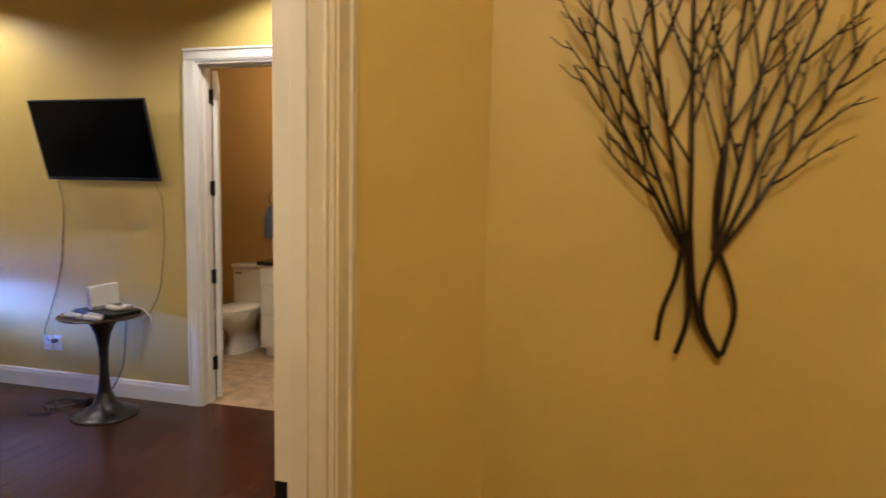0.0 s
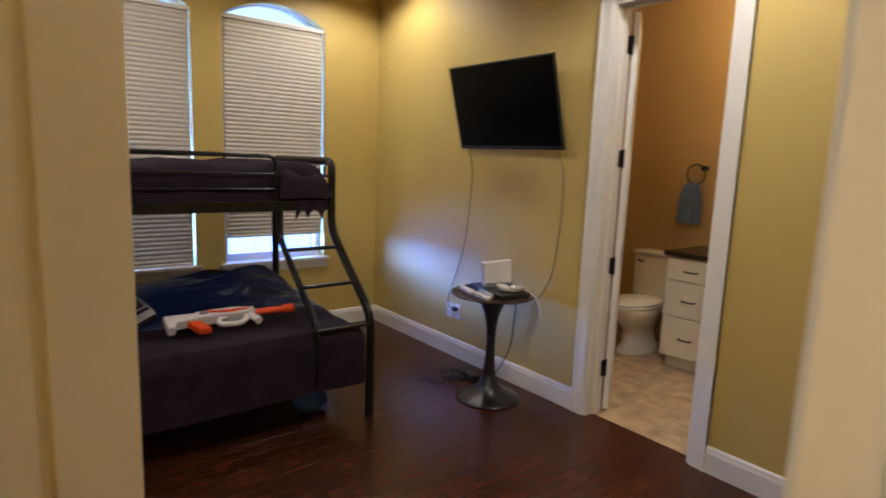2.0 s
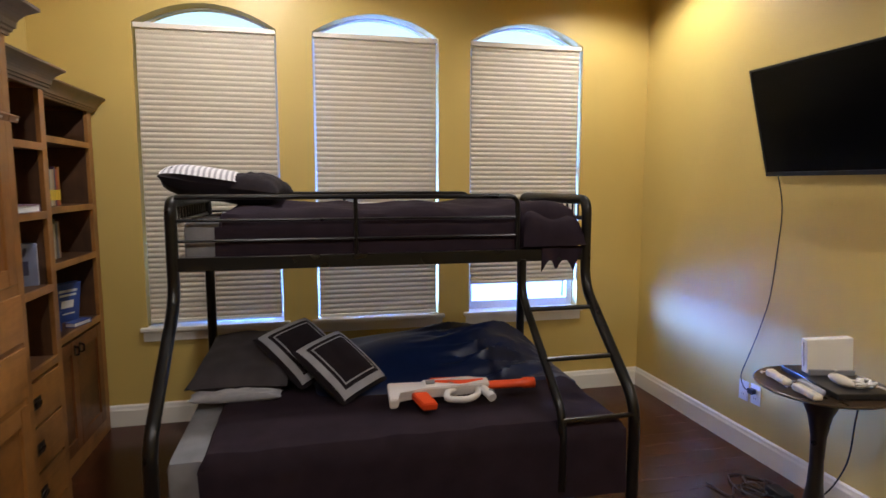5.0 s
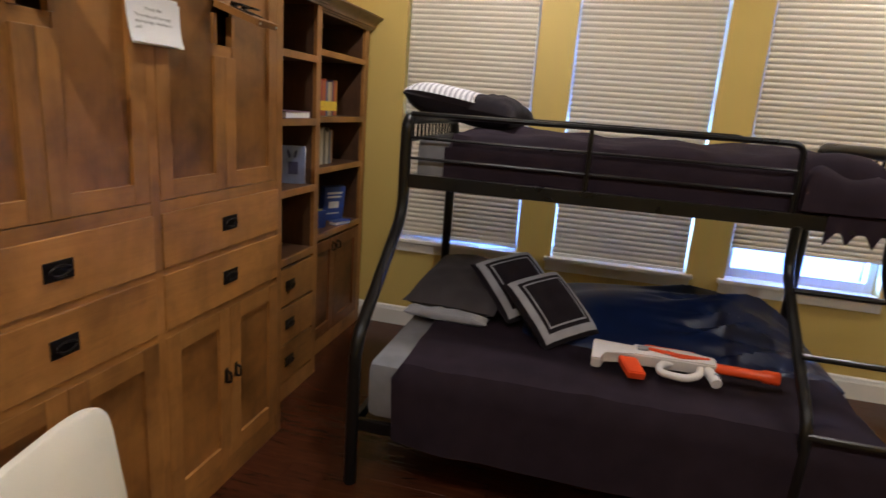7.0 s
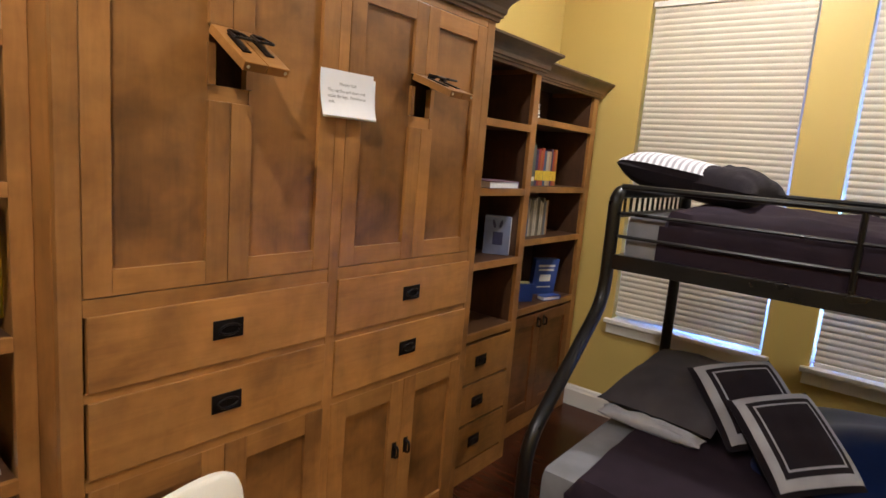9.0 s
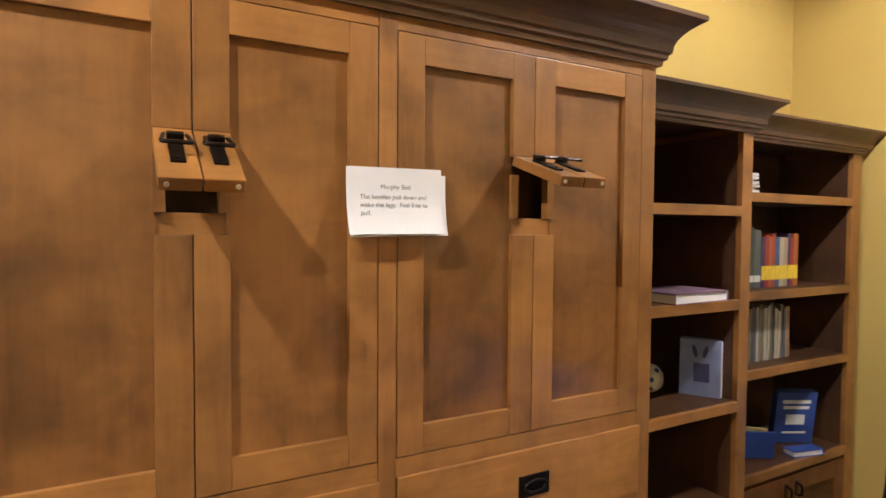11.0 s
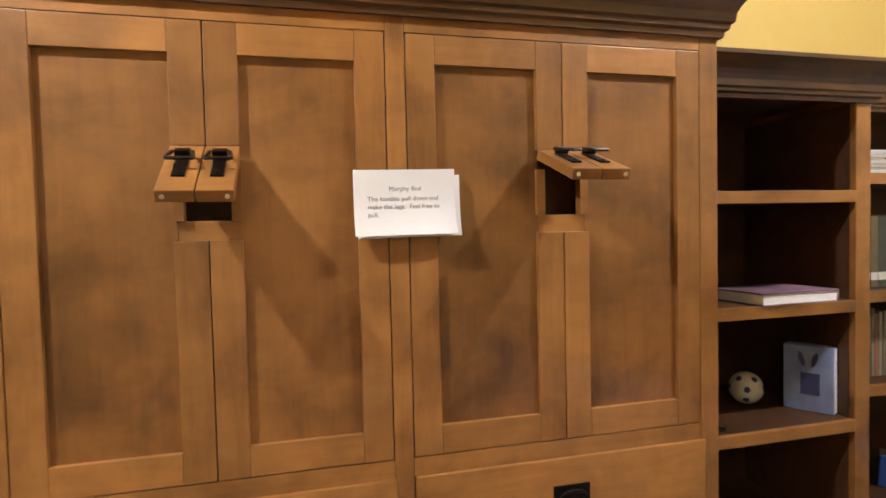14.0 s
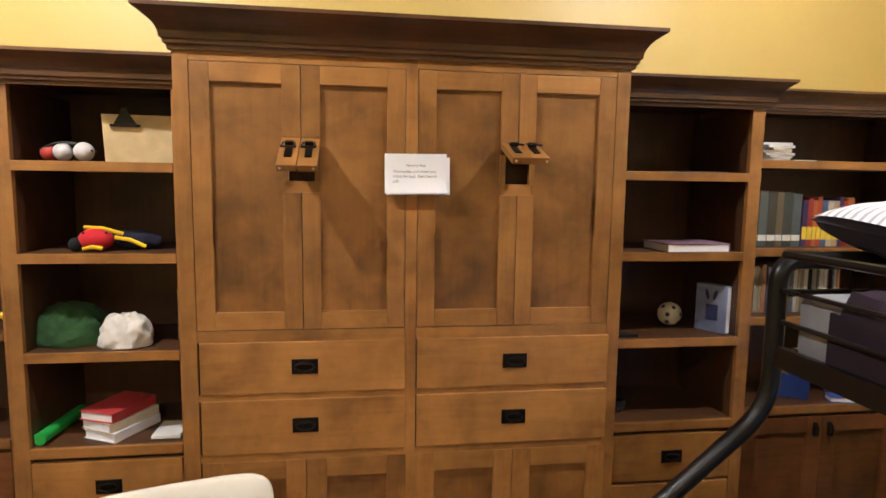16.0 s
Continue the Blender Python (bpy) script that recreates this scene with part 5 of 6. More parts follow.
for k, (x, ang, ln, bend) in enumerate(((0.775, -0.70, 0.62, 0.15), (0.78, -0.55, 0.78, 0.20), (0.785, -0.30, 0.85, 0.12), (0.79, -0.05, 0.9, 0.0), (0.845, 0.06, 0.86, 0.05),
                                       (0.85, 0.25, 0.88, -0.05), (0.855, 0.48, 0.82, -0.12), (0.86, 0.75, 0.55, -0.1))):
    for pts, r in twig(x, 1.45, ang * 0.74, ln, 0.0060, 0, bend):
        part("branch", tube(bmesh.new(), pts, lambda f, r=r: r * (1 - 0.55 * f), 6), TREE_METAL, tree, smooth=True)
for pts in ([(0.775, 1.48), (0.765, 1.40), (0.735, 1.32), (0.727, 1.24)], [(0.785, 1.50), (0.79, 1.40), (0.80, 1.30), (0.772, 1.21)], [(0.79, 1.52), (0.80, 1.40), (0.82, 1.28), (0.872, 1.208)],
            [(0.86, 1.48), (0.83, 1.40), (0.822, 1.30), (0.87, 1.212)], [(0.85, 1.48), (0.885, 1.40), (0.905, 1.32), (0.878, 1.215)], [(0.855, 1.72), (0.842, 1.6), (0.85, 1.45)]):
    line = rounded([(x - 0.010, TY, z - 0.02) for x, z in pts], 0.08)
    part("trunk_rod", tube(bmesh.new(), line, 0.0065, 8), TREE_METAL, tree, smooth=True)
part("wall_hook", tube(bmesh.new(), [(0.875, 1.775, 1.70), (0.875, TY, 1.70)], 0.005, 6), TREE_METAL, tree)

# ---------- bathroom ----------
toilet = thing("toilet", (-2.72, 5.25, 0), "white ceramic toilet with its lid closed", "toilet")
bm = bmesh.new()
box(bm, -2.91, -2.53, 5.385, 5.575, 0.43, 0.79, 0.025)
part("tank", bm, CERAMIC, toilet, smooth=True)
part("tank_lid", boxes((-2.92, -2.52, 5.375, 5.58, 0.79, 0.825), bevel=0.012), CERAMIC, toilet, smooth=True)
part("flush_lever", tube(bmesh.new(), [(-2.86, 5.385, 0.74), (-2.86, 5.365, 0.74), (-2.80, 5.36, 0.735)], 0.007, 8), BRONZE, toilet, smooth=True)


def oval(z, rx, ry, cy, n=32):
    return [(-2.72 + rx * math.cos(k * math.tau / n), cy + ry * math.sin(k * math.tau / n), z) for k in range(n)]


def loft(rings):
    bm = bmesh.new()
    rows = [[bm.verts.new(p) for p in r] for r in rings]
    for A, B in zip(rows, rows[1:]):
        for k in range(len(A)):
            j = (k + 1) % len(A)
            bm.faces.new((A[k], A[j], B[j], B[k]))
    bm.faces.new(rows[0][::-1])
    bm.faces.new(rows[-1])
    return bm


part("bowl", loft([oval(0, 0.125, 0.24, 5.25), oval(0.03, 0.12, 0.235, 5.25), oval(0.08, 0.10, 0.20, 5.26), oval(0.18, 0.102, 0.18, 5.25), oval(0.25, 0.135, 0.21, 5.21), oval(0.33, 0.178, 0.262, 5.165), oval(0.39, 0.186, 0.278, 5.15), oval(0.40, 0.182, 0.274, 5.15)]), CERAMIC, toilet, smooth=True)
part("seat", loft([oval(0.402, 0.190, 0.283, 5.15), oval(0.418, 0.192, 0.285, 5.15), oval(0.422, 0.186, 0.28, 5.15)]), CERAMIC, toilet, smooth=True)
part("seat_lid", loft([oval(0.424, 0.188, 0.282, 5.15), oval(0.438, 0.190, 0.284, 5.15), oval(0.446, 0.17, 0.26, 5.15)]), CERAMIC, toilet, smooth=True)
part("tank_shelf", boxes((-2.85, -2.59, 5.30, 5.57, 0.33, 0.432), bevel=0.02), CERAMIC, toilet, smooth=True)

VX0, VX1, VY = -2.40, -1.05, 5.06
vanity = thing("vanity_cabinet", (-1.7, 5.3, 0), "white painted vanity cabinet with three drawers", "vanity")
VAN = mottled("vanity_paint", (0.70, 0.64, 0.52), 0.35, 0.03)
part("body", boxes((VX0, VX1, VY, 5.595, 0.09, 0.875)), VAN, vanity)
part("toe_kick", boxes((VX0 + 0.02, VX1, VY + 0.06, 5.595, 0.0, 0.09)), VAN, vanity)
for z0, z1 in ((0.70, 0.855), (0.42, 0.685), (0.11, 0.405)):
    d = part("drawer_front", boxes((VX0 + 0.02, VX0 + 0.40, VY - 0.02, VY - 0.0005, z0, z1), bevel=0.006), VAN, vanity)
    xc = VX0 + 0.21
    part("drawer_pull", tube(bmesh.new(), rounded([(xc - 0.05, VY - 0.02, (z0 + z1) / 2), (xc - 0.045, VY - 0.045, (z0 + z1) / 2 - 0.004), (xc + 0.045, VY - 0.045, (z0 + z1) / 2 - 0.004), (xc + 0.05, VY - 0.02, (z0 + z1) / 2)], 0.02), 0.006, 8), BRONZE, d, "dark bronze bar pull", smooth=True)
for x0 in (VX0 + 0.42, VX0 + 0.87):
    part("cabinet_door", boxes((x0, x0 + 0.43, VY - 0.02, VY - 0.0005, 0.11, 0.855), bevel=0.006), VAN, vanity)
solid("countertop", boxes((VX0 - 0.02, VX1, VY - 0.035, 5.597, 0.876, 0.912), bevel=0.006), STONE, "dark brown stone bathroom countertop", "countertop")
bm = turned(bmesh.new(), [(0.10, 0.0), (0.17, 0.03), (0.20, 0.075), (0.205, 0.085), (0.195, 0.085), (0.16, 0.045), (0.05, 0.02)], (-1.98, 5.30, 0.912), 36)
solid("vessel_sink", bm, CERAMIC, "round white vessel sink on the counter", "sink", smooth=True)
faucet = thing("faucet", (-1.98, 5.53, 0.912), "dark bronze bathroom faucet", "faucet")
part("spout", tube(bmesh.new(), rounded([(-1.98, 5.54, 0.912), (-1.98, 5.54, 1.06), (-1.98, 5.40, 1.06), (-1.98, 5.40, 1.03)], 0.05), 0.012, 10), BRONZE, faucet, smooth=True)
part("handle", tube(bmesh.new(), [(-2.08, 5.54, 0.912), (-2.08, 5.54, 0.96), (-2.11, 5.54, 0.97)], 0.012, 10), BRONZE, faucet, smooth=True)
mir = thing("mirror", (-1.75, 5.585, 1.4), "tall framed mirror above the vanity", "mirror")
part("glass", boxes((-2.20, -1.25, 5.578, 5.588, 1.13, 2.33)), MIRROR, mir)
part("frame", boxes((-2.27, -2.20, 5.57, 5.598, 1.06, 2.40), (-1.25, -1.18, 5.57, 5.598, 1.06, 2.40), (-2.20, -1.25, 5.57, 5.598, 1.06, 1.13), (-2.20, -1.25, 5.57, 5.598, 2.33, 2.40), bevel=0.004), W_C, mir, "dark wooden frame")
ringt = thing("towel_ring", (-2.47, 5.58, 1.54), "dark bronze towel ring on the bathroom wall", "towel ring")
part("mount", tube(bmesh.new(), [(-2.46, 5.598, 1.54), (-2.46, 5.55, 1.54)], 0.022, 12), BRONZE, ringt, smooth=True)
part("ring", tube(bmesh.new(), [(-2.52 + 0.08 * math.cos(k * math.tau / 24), 5.555, 1.49 + 0.08 * math.sin(k * math.tau / 24)) for k in range(24)], 0.006, 6, close=True), BRONZE, ringt, smooth=True)


def towel():
    bm = bmesh.new()
    n, rows = 16, []
    for k in range(12):
        f = k / 11
        rows.append([bm.verts.new((-2.53 + (0.055 + 0.045 * min(1, f * 2.5)) * (2 * i / n - 1), 5.545 + 0.014 * math.sin(i * 1.5) * (0.4 + f) + (0.0 if k else 0.01), 1.415 - 0.33 * f)) for i in range(n + 1)])
    for A, B in zip(rows, rows[1:]):
        for i in range(n):
            bm.faces.new((A[i], A[i + 1], B[i + 1], B[i]))
    r = bmesh.ops.extrude_face_region(bm, geom=list(bm.faces))
    bmesh.ops.translate(bm, vec=(0, -0.03, 0), verts=[v for v in r["geom"] if isinstance(v, bmesh.types.BMVert)])
    return bm


solid("hand_towel", towel(), cloth("blue_terry", (0.10, 0.13, 0.18), 0.95), "blue-grey hand towel hanging on the ring", "towel", smooth=True)
bathlight = thing("ceiling_light", (-1.9, 5.0, H), "round frosted bathroom ceiling light, switched on", "ceiling light")
part("pan", turned(bmesh.new(), [(0.15, -0.03), (0.16, -0.02), (0.16, 0.0)], (-1.9, 5.0, H)), TRIM, bathlight, smooth=True)
part("shade", turned(bmesh.new(), [(0.03, -0.11), (0.09, -0.095), (0.13, -0.06), (0.145, -0.031)], (-1.9, 5.0, H)), GLOW, bathlight, smooth=True)
halllight = thing("ceiling_light", (0.75, -0.35, H), "round frosted hall ceiling light, switched on", "ceiling light")
part("pan", turned(bmesh.new(), [(0.15, -0.03), (0.16, -0.02), (0.16, 0.0)], (0.75, -0.35, H)), TRIM, halllight, smooth=True)
part("shade", turned(bmesh.new(), [(0.03, -0.11), (0.09, -0.095), (0.13, -0.06), (0.145, -0.031)], (0.75, -0.35, H)), GLOW, halllight, smooth=True)

# ---------- shelf contents ----------
def book(x, y, z, w, d, h, cover, label, group="", tilt=0.0, lying=False, yaw=0.0, band=None, pages=True):
    """A book; standing: w thick along x, d deep, h high, spine to the front. lying: w wide, d deep, h thick."""
    b = thing("book", (x, y, z), label, "book", group)
    m = pose(x, y, z, 0, tilt, yaw)
    if lying:
        bm = bmesh.new()
        box(bm, -w / 2, w / 2, -d / 2, d / 2, 0, 0.003, 0, m)
        box(bm, -w / 2, w / 2, -d / 2, d / 2, h - 0.003, h, 0, m)
        box(bm, -w / 2, -w / 2 + 0.003, -d / 2, d / 2, 0.003, h - 0.003, 0, m)
        part("cover", bm, cover, b)
        bm = bmesh.new()
        box(bm, -w / 2 + 0.003, w / 2 - 0.005, -d / 2 + 0.004, d / 2 - 0.004, 0.003, h - 0.003, 0, m)
        part("page_block", bm, PAPER, b)
    else:
        bm = bmesh.new()
        box(bm, -w / 2, -w / 2 + 0.002, -d, 0, 0, h, 0, m)
        box(bm, w / 2 - 0.002, w / 2, -d, 0, 0, h, 0, m)
        box(bm, -w / 2 + 0.002, w / 2 - 0.002, -0.003, 0, 0, h, 0, m)
        c = part("cover", bm, cover, b)
        bm = bmesh.new()
        box(bm, -w / 2 + 0.002, w / 2 - 0.002, -d + 0.004, -0.003, 0.003, h - 0.004, 0, m)
        part("page_block", bm, PAPER, b)
        if band:
            bm = bmesh.new()
            box(bm, -w / 2 + 0.001, w / 2 - 0.001, 0, 0.0008, band[1], band[2], 0, m)
            part("spine_label", bm, band[0], c)
    return b


def ink(name, c):
    return mottled(name, c, 0.45, 0.12, 20, 200, 0.05)


CREAM = ink("cream_paper", (0.62, 0.55, 0.42))
YELLOW_TAG = ink("yellow_tag", (0.75, 0.55, 0.05))
TAG = ink("white_tag", (0.7, 0.7, 0.66))
GREENS = [ink("sage_cover", c) for c in ((0.055, 0.062, 0.052), (0.085, 0.105, 0.105), (0.05, 0.046, 0.038), (0.14, 0.105, 0.065))]
REDS = [ink("bright_cover", c) for c in ((0.05, 0.03, 0.10), (0.30, 0.03, 0.03), (0.40, 0.12, 0.03), (0.36, 0.06, 0.03), (0.05, 0.10, 0.25), (0.45, 0.40, 0.30), (0.42, 0.30, 0.22))]
THIN = [ink("worn_cover", c) for c in ((0.30, 0.26, 0.18), (0.16, 0.14, 0.10), (0.42, 0.38, 0.30), (0.10, 0.09, 0.07), (0.35, 0.16, 0.08), (0.50, 0.46, 0.38), (0.08, 0.10, 0.16))]
rnd = random.Random(5)
x = -3.79
for k in range(6):
    w = rnd.uniform(0.030, 0.042)
    book(x - w / 2, -0.04, SH_B[1] + 0.001, w, 0.16, rnd.uniform(0.225, 0.24), GREENS[k % 4], "sage green hardback standing on the shelf", "green books in a row", band=(TAG, 0.025, 0.05))
    x -= w + 0.0015
x -= 0.01
for k in range(10):
    w = rnd.uniform(0.018, 0.030)
    book(x - w / 2, -0.045, SH_B[1] + 0.001, w, 0.15, rnd.uniform(0.195, 0.215), REDS[k % 7], "paperback with a yellow spine sticker on the shelf", "stickered paperbacks in a row", band=(YELLOW_TAG, 0.03, 0.085))
    x -= w + 0.001
x = -3.80
for k in range(26):
    w = rnd.uniform(0.008, 0.022)
    book(x - w / 2, -0.05, SH_B[2] + 0.001, w, 0.15, rnd.uniform(0.19, 0.225), THIN[rnd.randrange(7)], "thin worn children's book on the shelf", "thin books in a row", tilt=rnd.uniform(-1, 1))
    x -= w + 0.003
for k in range(7):
    book(-3.858 - 0.006 * (k % 3), -0.05, SH_B[0] + 0.002 + k * 0.0105, 0.135, 0.11, 0.0095, (PAPER, CREAM, PAPER)[k % 3], "loose white booklet in an untidy stack on the shelf", "stacked booklets", lying=True, yaw=7 * (k * 5 % 7) - 20)
solid("loose_paper", boxes((-4.07, -3.97, -0.11, -0.03, SH_B[0] + 0.001, SH_B[0] + 0.006)), PAPER, "loose white paper slip on the shelf", "paper")
BLUE = ink("blue_cover", (0.03, 0.07, 0.28))
bb = thing("book", (-4.37, -0.10, 0.766), "large blue hardback leaning at the back of the cabinet top", "book")
m = pose(-4.36, -0.09, 0.768, -8, 0, -28)
bm = bmesh.new()
box(bm, -0.085, 0.085, -0.04, 0, 0, 0.23, 0.002, m)
part("cover", bm, BLUE, bb)
for z0, z1, w in ((0.18, 0.195, 0.06), (0.155, 0.168, 0.055), (0.085, 0.13, 0.04), (0.045, 0.053, 0.05)):
    bm = bmesh.new()
    box(bm, -w, w, 0, 0.001, z0, z1, 0, m)
    part("title_bar", bm, TAG, bb, "pale printed bar")
br = thing("booklet", (-4.05, -0.10, 0.766), "open blue booklet with a yellow edge", "booklet")
m = pose(-4.06, -0.06, 0.768, -8, 0, -30)
bm = bmesh.new()
box(bm, -0.07, 0.06, -0.012, 0, 0, 0.11, 0.001, m)
part("cover", bm, BLUE, br)
m = pose(-4.115, -0.055, 0.768, 0, 14, 40)
bm = bmesh.new()
box(bm, -0.004, 0.004, -0.09, 0, 0, 0.125, 0.001, m)
part("yellow_leaf", bm, ink("pale_yellow", (0.62, 0.52, 0.22)), br)
book(-4.28, 0.0, 0.767, 0.15, 0.06, 0.025, BLUE, "small blue packet lying on the cabinet top", lying=True, yaw=-14)

# right-hand open bookcase
book(-3.452, 0.04, SH_A[1] + 0.001, 0.27, 0.19, 0.034, mottled("marbled_cover", (0.20, 0.12, 0.17), 0.4, 0.9, 9), "pink and blue marbled hardback lying flat", lying=True, yaw=3)
solid("dark_folder", boxes((-3.60, -3.36, -0.14, 0.07, SH_A[0] + 0.001, SH_A[0] + 0.006)), ink("navy_folder", (0.02, 0.025, 0.07)), "thin dark blue folder lying on the shelf", "folder")
ball = thing("toy_football", (-3.475, -0.09, SH_A[2]), "small cream and blue toy football", "ball")
BALL_R = 0.050
bm = bmesh.new()
bmesh.ops.create_icosphere(bm, subdivisions=4, radius=BALL_R, matrix=Matrix.Translation((-3.475, -0.09, SH_A[2] + BALL_R + 0.001)))
part("skin", bm, ink("cream_leather", (0.68, 0.62, 0.42)), ball, smooth=True)
navy = ink("navy_patch", (0.02, 0.03, 0.14))
ctr = Vector((-3.475, -0.09, SH_A[2] + BALL_R + 0.001))
for k in range(5):
    for row, lift in ((0, 0.1), (1, 0.75), (2, -0.6)):
        a = k * math.tau / 5 + row * 0.6 + 0.9
        d = Vector((math.cos(a) * math.cos(lift), math.sin(a) * math.cos(lift), math.sin(lift)))
        t1 = d.orthogonal().normalized()
        t2 = d.cross(t1)
        bm = bmesh.new()
        tri = []
        for q in range(5):
            p = d + 0.21 * (math.cos(q * math.tau / 5) * t1 + math.sin(q * math.tau / 5) * t2)
            tri.append(bm.verts.new(ctr + p.normalized() * (BALL_R + 0.0008)))
        mid = bm.verts.new(ctr + d * (BALL_R + 0.0012))
        for q in range(5):
            bm.faces.new((tri[q], tri[(q + 1) % 5], mid))
        part("patch", bm, navy, ball, "navy blue patch", smooth=True)
fb = thing("book", (-3.58, 0.0, SH_A[2]), "pale blue baby book with a footprint on its cover, standing", "book")
m = pose(-3.588, 0.03, SH_A[2] + 0.001, 0, 0, -60)
bm = bmesh.new()
box(bm, -0.066, 0.066, -0.05, 0, 0, 0.195, 0.002, m)
part("cover", bm, ink("pale_blue_cover", (0.25, 0.31, 0.52)), fb)
bm = bmesh.new()
box(bm, -0.068, -0.066, -0.047, -0.003, 0.004, 0.191, 0, m)
part("page_block", bm, PAPER, fb)
bm = bmesh.new()
box(bm, -0.03, 0.02, 0, 0.001, 0.05, 0.115, 0.0, m)
part("printed_photo", bm, ink("print_blue", (0.05, 0.06, 0.16)), fb)
for s in (-1, 1):
    bm = bmesh.new()
    turned(bm, [(0.012, 0), (0.012, 0.001)], (0, 0, 0), 14)
    bm.transform(m @ Matrix.Translation((s * 0.017, 0.0005, 0.155)) @ Matrix.Rotation(radians(s * 15), 4, "Y") @ Matrix.Diagonal((0.6, 1, 1.9, 1)) @ Matrix.Rotation(radians(-90), 4, "X"))
    part("footprint", bm, ink("print_blue", (0.05, 0.06, 0.16)), fb)
solid("dark_remote", boxes((-3.24, -3.15, 0.07, 0.10, SH_A[2] + 0.001, SH_A[2] + 0.012), bevel=0.003), BLACK_PLASTIC, "small dark remote lying on the shelf", "remote")
hs = thing("headphones", (-3.20, 0.0, 0.766), "black headphones lying on the lower shelf", "headphones")
part("band", tube(bmesh.new(), [(-3.21 + 0.03 * math.sin(a), 0.02, 0.85 + 0.075 * math.cos(a)) for a in [k * math.pi / 12 - 0.4 for k in range(17)]], 0.007, 8), BLACK_PLASTIC, hs, smooth=True)
for z in (0.80, 0.915):
    part("ear_cup", turned(bmesh.new(), [(0.02, -0.02), (0.035, -0.014), (0.035, 0.014), (0.02, 0.02)], (-3.215, -0.01, z if z < 0.85 else 0.80)), BLACK_PLASTIC, hs, smooth=True) if z < 0.85 else None

# left-hand open bookcase
pk = thing("ball_pack", (-1.13, 0.0, SH_A[0]), "clear pack of white balls with a red end on the shelf", "ball pack")
for x, r, mat in ((-1.082, 0.026, ink("red_ball", (0.42, 0.045, 0.03))), (-1.128, 0.031, TOY_WHITE), (-1.196, 0.033, TOY_WHITE)):
    bm = bmesh.new()
    bmesh.ops.create_icosphere(bm, subdivisions=3, radius=r, matrix=Matrix.Translation((x, 0.02, SH_A[0] + r + 0.004)))
    part("ball", bm, mat, pk, smooth=True)
for a, q in ((-0.5, 0.034), (0.35, 0.036)):
    line = [(-1.060 - 0.17 * k / 14, 0.02 + math.sin(a) * (q + 0.004), SH_A[0] + 0.034 + q * math.cos(a) * math.sin(math.pi * (0.06 + 0.9 * k / 14))) for k in range(15)]
    part("net_cord", tube(bmesh.new(), line, 0.0035, 6), BLACK_PLASTIC, pk, "black net cord", smooth=True)
clip = thing("clipboard", (-1.31, -0.06, SH_A[0]), "tan hardboard clipboard with a black clip, leaning upright", "clipboard")
m = pose(-1.345, 0.03, SH_A[0] + 0.001, -7, 0, 4)
bm = bmesh.new()
box(bm, -0.20, 0.075, -0.004, 0, 0, 0.165, 0.001, m)
part("board", bm, ink("hardboard", (0.60, 0.46, 0.25)), clip)
bm = bmesh.new()
box(bm, -0.048, 0.048, 0, 0.012, 0.124, 0.133, 0.002, m)
prism(bm, [(-0.036, 0.133), (0.036, 0.133), (0.012, 0.172), (0.010, 0.190), (-0.010, 0.190), (-0.012, 0.172)], m @ Matrix.Rotation(radians(90), 4, "X") @ Matrix.Translation((0, 0, -0.010)), 0.008)
part("clip", bm, BLACK_METAL, clip, "black spring clip")

bug = thing("plush_ladybird", (-1.235, 0.03, SH_A[1]), "red spotted plush ladybird with yellow feet and antennae", "plush toy")
bm = bmesh.new()
bmesh.ops.create_icosphere(bm, subdivisions=3, radius=0.05, matrix=Matrix.Translation((-1.230, 0.04, SH_A[1] + 0.042)) @ Matrix.Diagonal((1.15, 1, 0.8, 1)))
part("shell", bm, cloth("red_plush", (0.55, 0.02, 0.03)), bug, smooth=True)
YELLOW = cloth("yellow_plush", (0.75, 0.50, 0.02))
for p, q in (((-1.195, 0.05, 0.085), (-1.315, 0.03, 0.06)), ((-1.265, 0.08, 0.012), (-1.205, 0.09, 0.012)), ((-1.295, 0.05, 0.05), (-1.395, 0.045, 0.016))):
    part("feeler", tube(bmesh.new(), [Vector(p) + Vector((0, 0, SH_A[1])), (Vector(p) + Vector(q)) / 2 + Vector((0, 0, SH_A[1] + 0.008)), Vector(q) + Vector((0, 0, SH_A[1]))], 0.007, 8), YELLOW, bug, smooth=True)
bm = bmesh.new()
bmesh.ops.create_icosphere(bm, subdivisions=3, radius=0.025, matrix=Matrix.Translation((-1.172, 0.06, SH_A[1] + 0.026)))
part("head", bm, cloth("black_plush", (0.01, 0.01, 0.01)), bug, smooth=True)
for k in range(7):
    a = k * 0.9
    bm = bmesh.new()
    bmesh.ops.create_icosphere(bm, subdivisions=1, radius=0.006, matrix=Matrix.Translation((-1.230 + 0.045 * math.cos(a), 0.04 + 0.036 * abs(math.sin(a)) + 0.003, SH_A[1] + 0.05 + 0.016 * math.sin(a * 2.1))))
    part("spot", bm, INK, bug)
bm = bmesh.new()
bmesh.ops.create_icosphere(bm, subdivisions=3, radius=0.05)
for v in bm.verts:
    v.co = Vector((v.co.x * 1.7, v.co.y * 0.7, v.co.z * 0.7)) + v.normal * 0.012 * noise.noise(v.co * 40) + Vector((-1.345, -0.02, SH_A[1] + 0.036))
solid("dark_soft_toy", bm, cloth("navy_plush", (0.012, 0.012, 0.03)), "dark soft toy lying on the shelf", "plush toy", smooth=True)


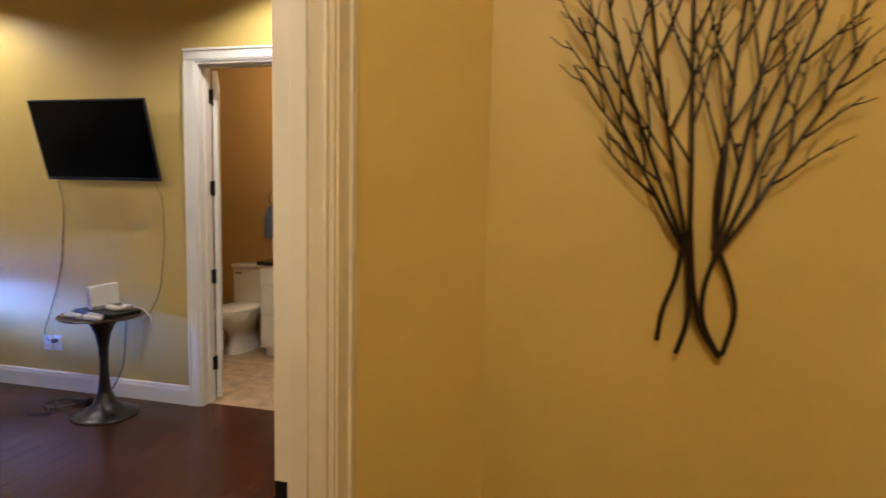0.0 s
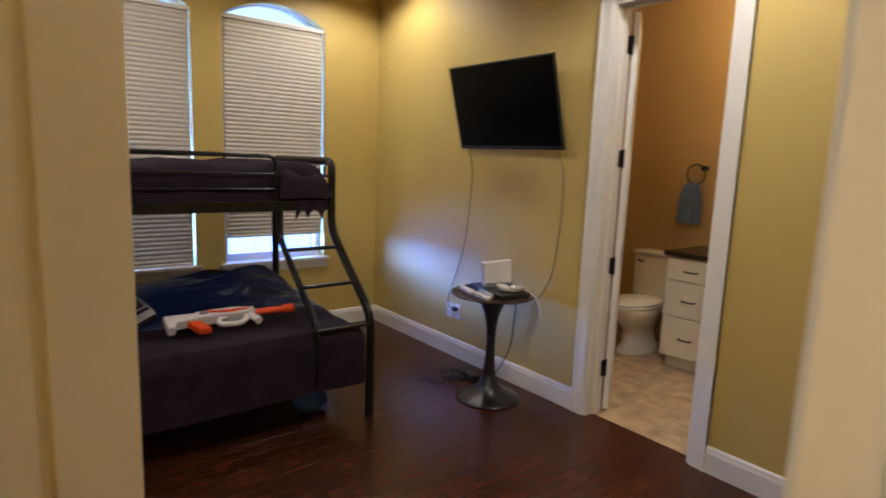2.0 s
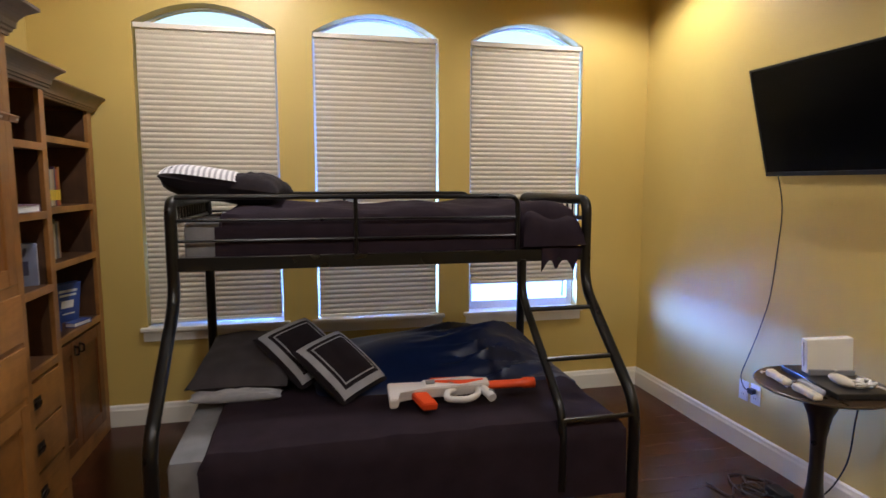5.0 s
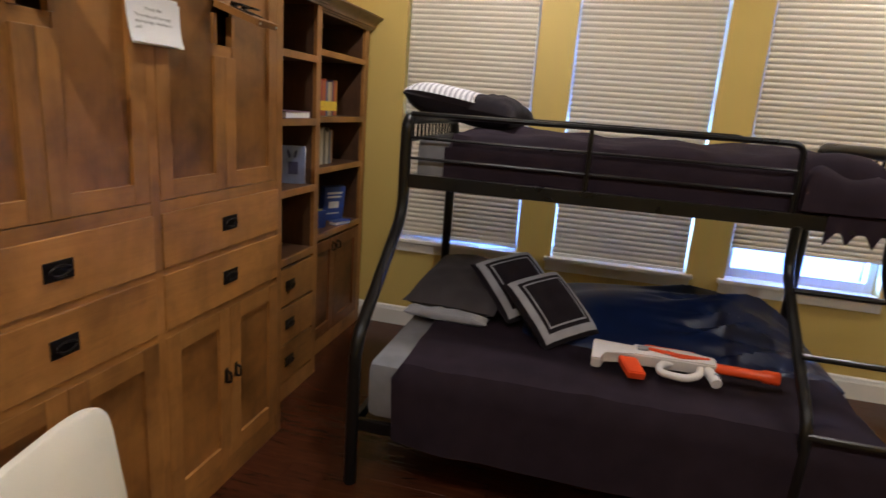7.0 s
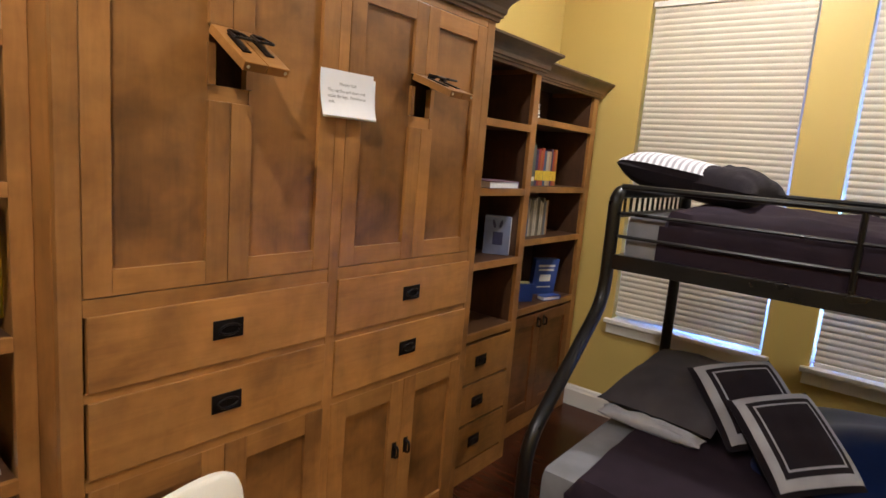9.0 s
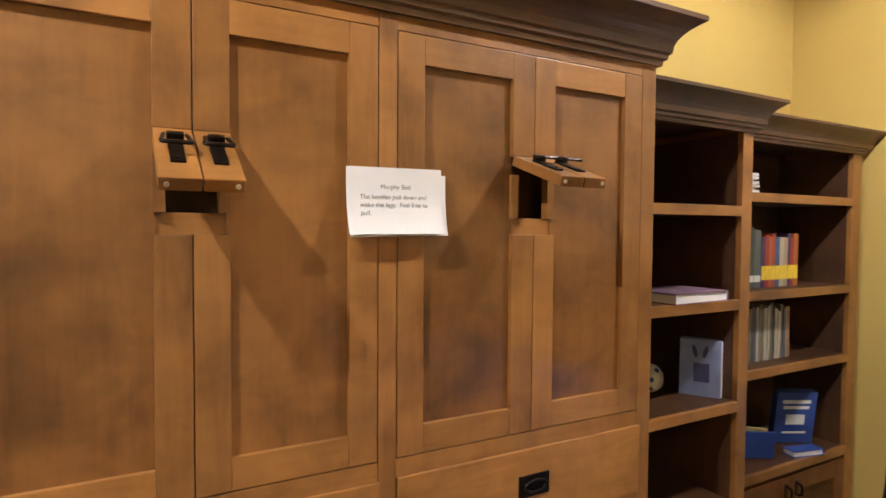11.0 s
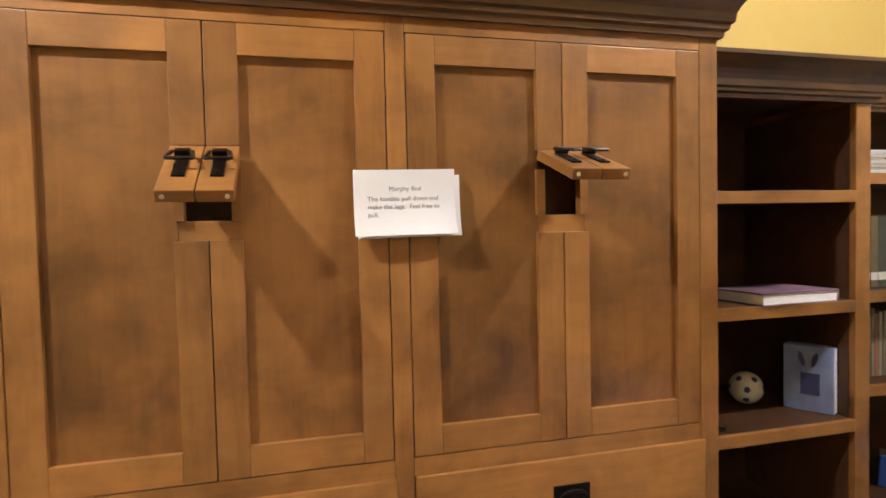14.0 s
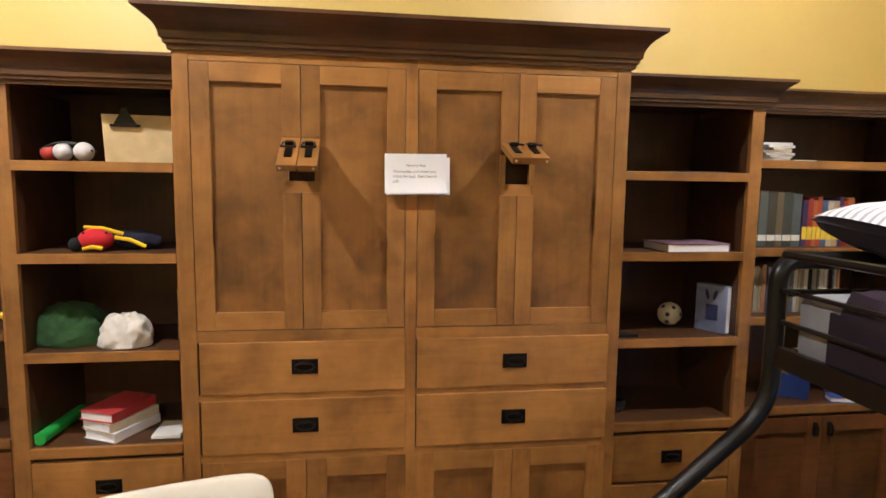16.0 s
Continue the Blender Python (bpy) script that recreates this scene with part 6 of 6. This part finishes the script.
def cap(x, y, z, r, h, sq, seed, material, name, label, brim_mat=None):
    """A slumped cloth cap with a crown and a brim."""
    c = thing(name, (x, y, z), label, "cap", "caps on the shelf")
    bm = bmesh.new()
    n, levels = 64, 26
    rows = []
    for k in range(levels):
        f = k / (levels - 1)
        row = []
        for i in range(n):
            a = i * math.tau / n
            q = r * (math.cos(f * 1.5) ** 0.7) * (1 + 0.14 * noise.noise((math.cos(a) * 1.4 + seed, math.sin(a) * 1.4, f * 2 + seed)) - 0.22 * f * abs(noise.noise((math.cos(a) * 2.2 + seed, math.sin(a) * 2.2, f * 2.2))))
            fold = 0.12 * f * (1 - f) * noise.noise((math.cos(a) * 2.6 + seed, math.sin(a) * 2.6, f * 2))
            row.append(bm.verts.new((x + q * math.cos(a) * sq, y + q * math.sin(a), max(z + 0.002, z + 0.002 + h * math.sin(f * 1.57) + fold))))
        rows.append(row)
    for A, B in zip(rows, rows[1:]):
        for i in range(n):
            bm.faces.new((A[i], A[(i + 1) % n], B[(i + 1) % n], B[i]))
    bm.faces.new(rows[-1])
    bm.faces.new(rows[0][::-1])
    bm.normal_update()
    for v in bm.verts:
        if v.co.z > z + 0.004:
            q = v.co * 17 + Vector((seed, seed, 0))
            v.co += v.normal * (0.022 * (0.35 - abs(noise.noise(q))) + 0.012 * (0.3 - abs(noise.noise(q * 2.3))))
            v.co.z = max(v.co.z, z + 0.002)
    part("crown", bm, material, c, smooth=True)
    return c


GREEN_CLOTH = cloth("green_cotton", (0.022, 0.066, 0.020), spread=0.3)
cap(-1.10, -0.03, SH_A[2], 0.098, 0.135, 1.30, 3.0, GREEN_CLOTH, "cloth_bag", "crumpled green cloth bag on the shelf")
wc = cap(-1.314, 0.045, SH_A[2], 0.064, 0.108, 1.32, 9.0, cloth("white_cotton", (0.62, 0.59, 0.53)), "cap", "crumpled white cap on the shelf")
for k, (cov, yaw, lab) in enumerate(((PAPER, -16, "white paperback in a stack"), (CREAM, -20, "cream paperback in a stack"), (ink("red_cover", (0.50, 0.05, 0.05)), -13, "red hardback on top of the stack"))):
    book(-1.268 + 0.006 * k, -0.015, 0.767 + k * 0.036, 0.145, 0.21, 0.034, cov, lab, "stacked books", lying=True, yaw=yaw - 10)
bm = tube(bmesh.new(), [(-1.035, 0.10, 0.790), (-1.055, -0.17, 0.790)], 0.0225, 16)
solid("green_tube", bm, ink("green_plastic", (0.02, 0.35, 0.06)), "bright green plastic tube lying on the shelf", "tube", smooth=True)
solid("game_box", boxes((-1.50, -1.40, -0.05, 0.09, 0.767, 0.780), bevel=0.003), WHITE_PLASTIC, "flat pale grey game box on the shelf", "game box")
for k in range(5):
    book(-1.540 + 0.0158 * k, -0.035 - 0.006 * (k % 2), SH_A[2] + 0.001, 0.015, 0.15, 0.20 - 0.012 * (k % 3), (YELLOW_TAG, INK, GREENS[2], THIN[2], THIN[0])[k], "slim book standing against the bookcase side", "slim books in a row")
for z, y in ((SH_B[1], -0.06), (SH_B[2], -0.04)):
    solid("yellow_toy", tube(bmesh.new(), rounded([(-0.90, y, z + 0.02), (-0.87, y + 0.03, z + 0.06), (-0.83, y, z + 0.02), (-0.78, y, z + 0.05)], 0.03), 0.012, 8), ink("yellow_plastic", (0.75, 0.50, 0.02)), "bent yellow plastic toy on the shelf", "toy", "yellow toys", smooth=True)

# ---------- floor pieces ----------
rnd = random.Random(2)
PLANKS = {}
x = XW
row = 0
while x < 1.6:
    w = 0.126
    y = YB - rnd.uniform(0.1, 1.1)
    y_end = YT2 - 0.07 if x < XD - 0.1 else 1.9
    while y < y_end:
        ln = rnd.choice((0.9, 1.1, 1.3, 1.5))
        a, b = max(y, YB - 0.19), min(y + ln, y_end)
        if b - a > 0.03:
            me = bpy.data.meshes.new("plank")
            bm = bmesh.new()
            vs = box(bm, x + 0.0004, min(x + w, 1.6) - 0.0004, a + 0.0004, b - 0.0004, -0.012, 0.0)
            bmesh.ops.bevel(bm, geom=[e for e in bm.edges if all(v.co.z > -0.001 for v in e.verts)], offset=0.0007, segments=1, affect="EDGES")
            bmesh.ops.recalc_face_normals(bm, faces=bm.faces)
            bm.to_mesh(me)
            bm.free()
            me.materials.append(FLOOR)
            p = new("plank", me)
            p.parent = part_floor
        y += ln
    x += w
    row += 1
TS = 0.33
for i in range(9):
    for j in range(6):
        x0, y0 = -3.4 + i * TS, YT2 - 0.07 + j * TS
        x1, y1 = min(x0 + TS, -0.6), min(y0 + TS, YBB)
        if x1 - x0 < 0.04 or y1 - y0 < 0.04:
            continue
        bm = bmesh.new()
        box(bm, x0 + 0.0012, x1 - 0.0012, y0 + 0.0012, y1 - 0.0012, -0.004, 0.0)
        bmesh.ops.recalc_face_normals(bm, faces=bm.faces)
        me = bpy.data.meshes.new("tile")
        bm.to_mesh(me)
        bm.free()
        me.materials.append(TILE)
        p = new("tile", me)
        p.parent = bath_floor
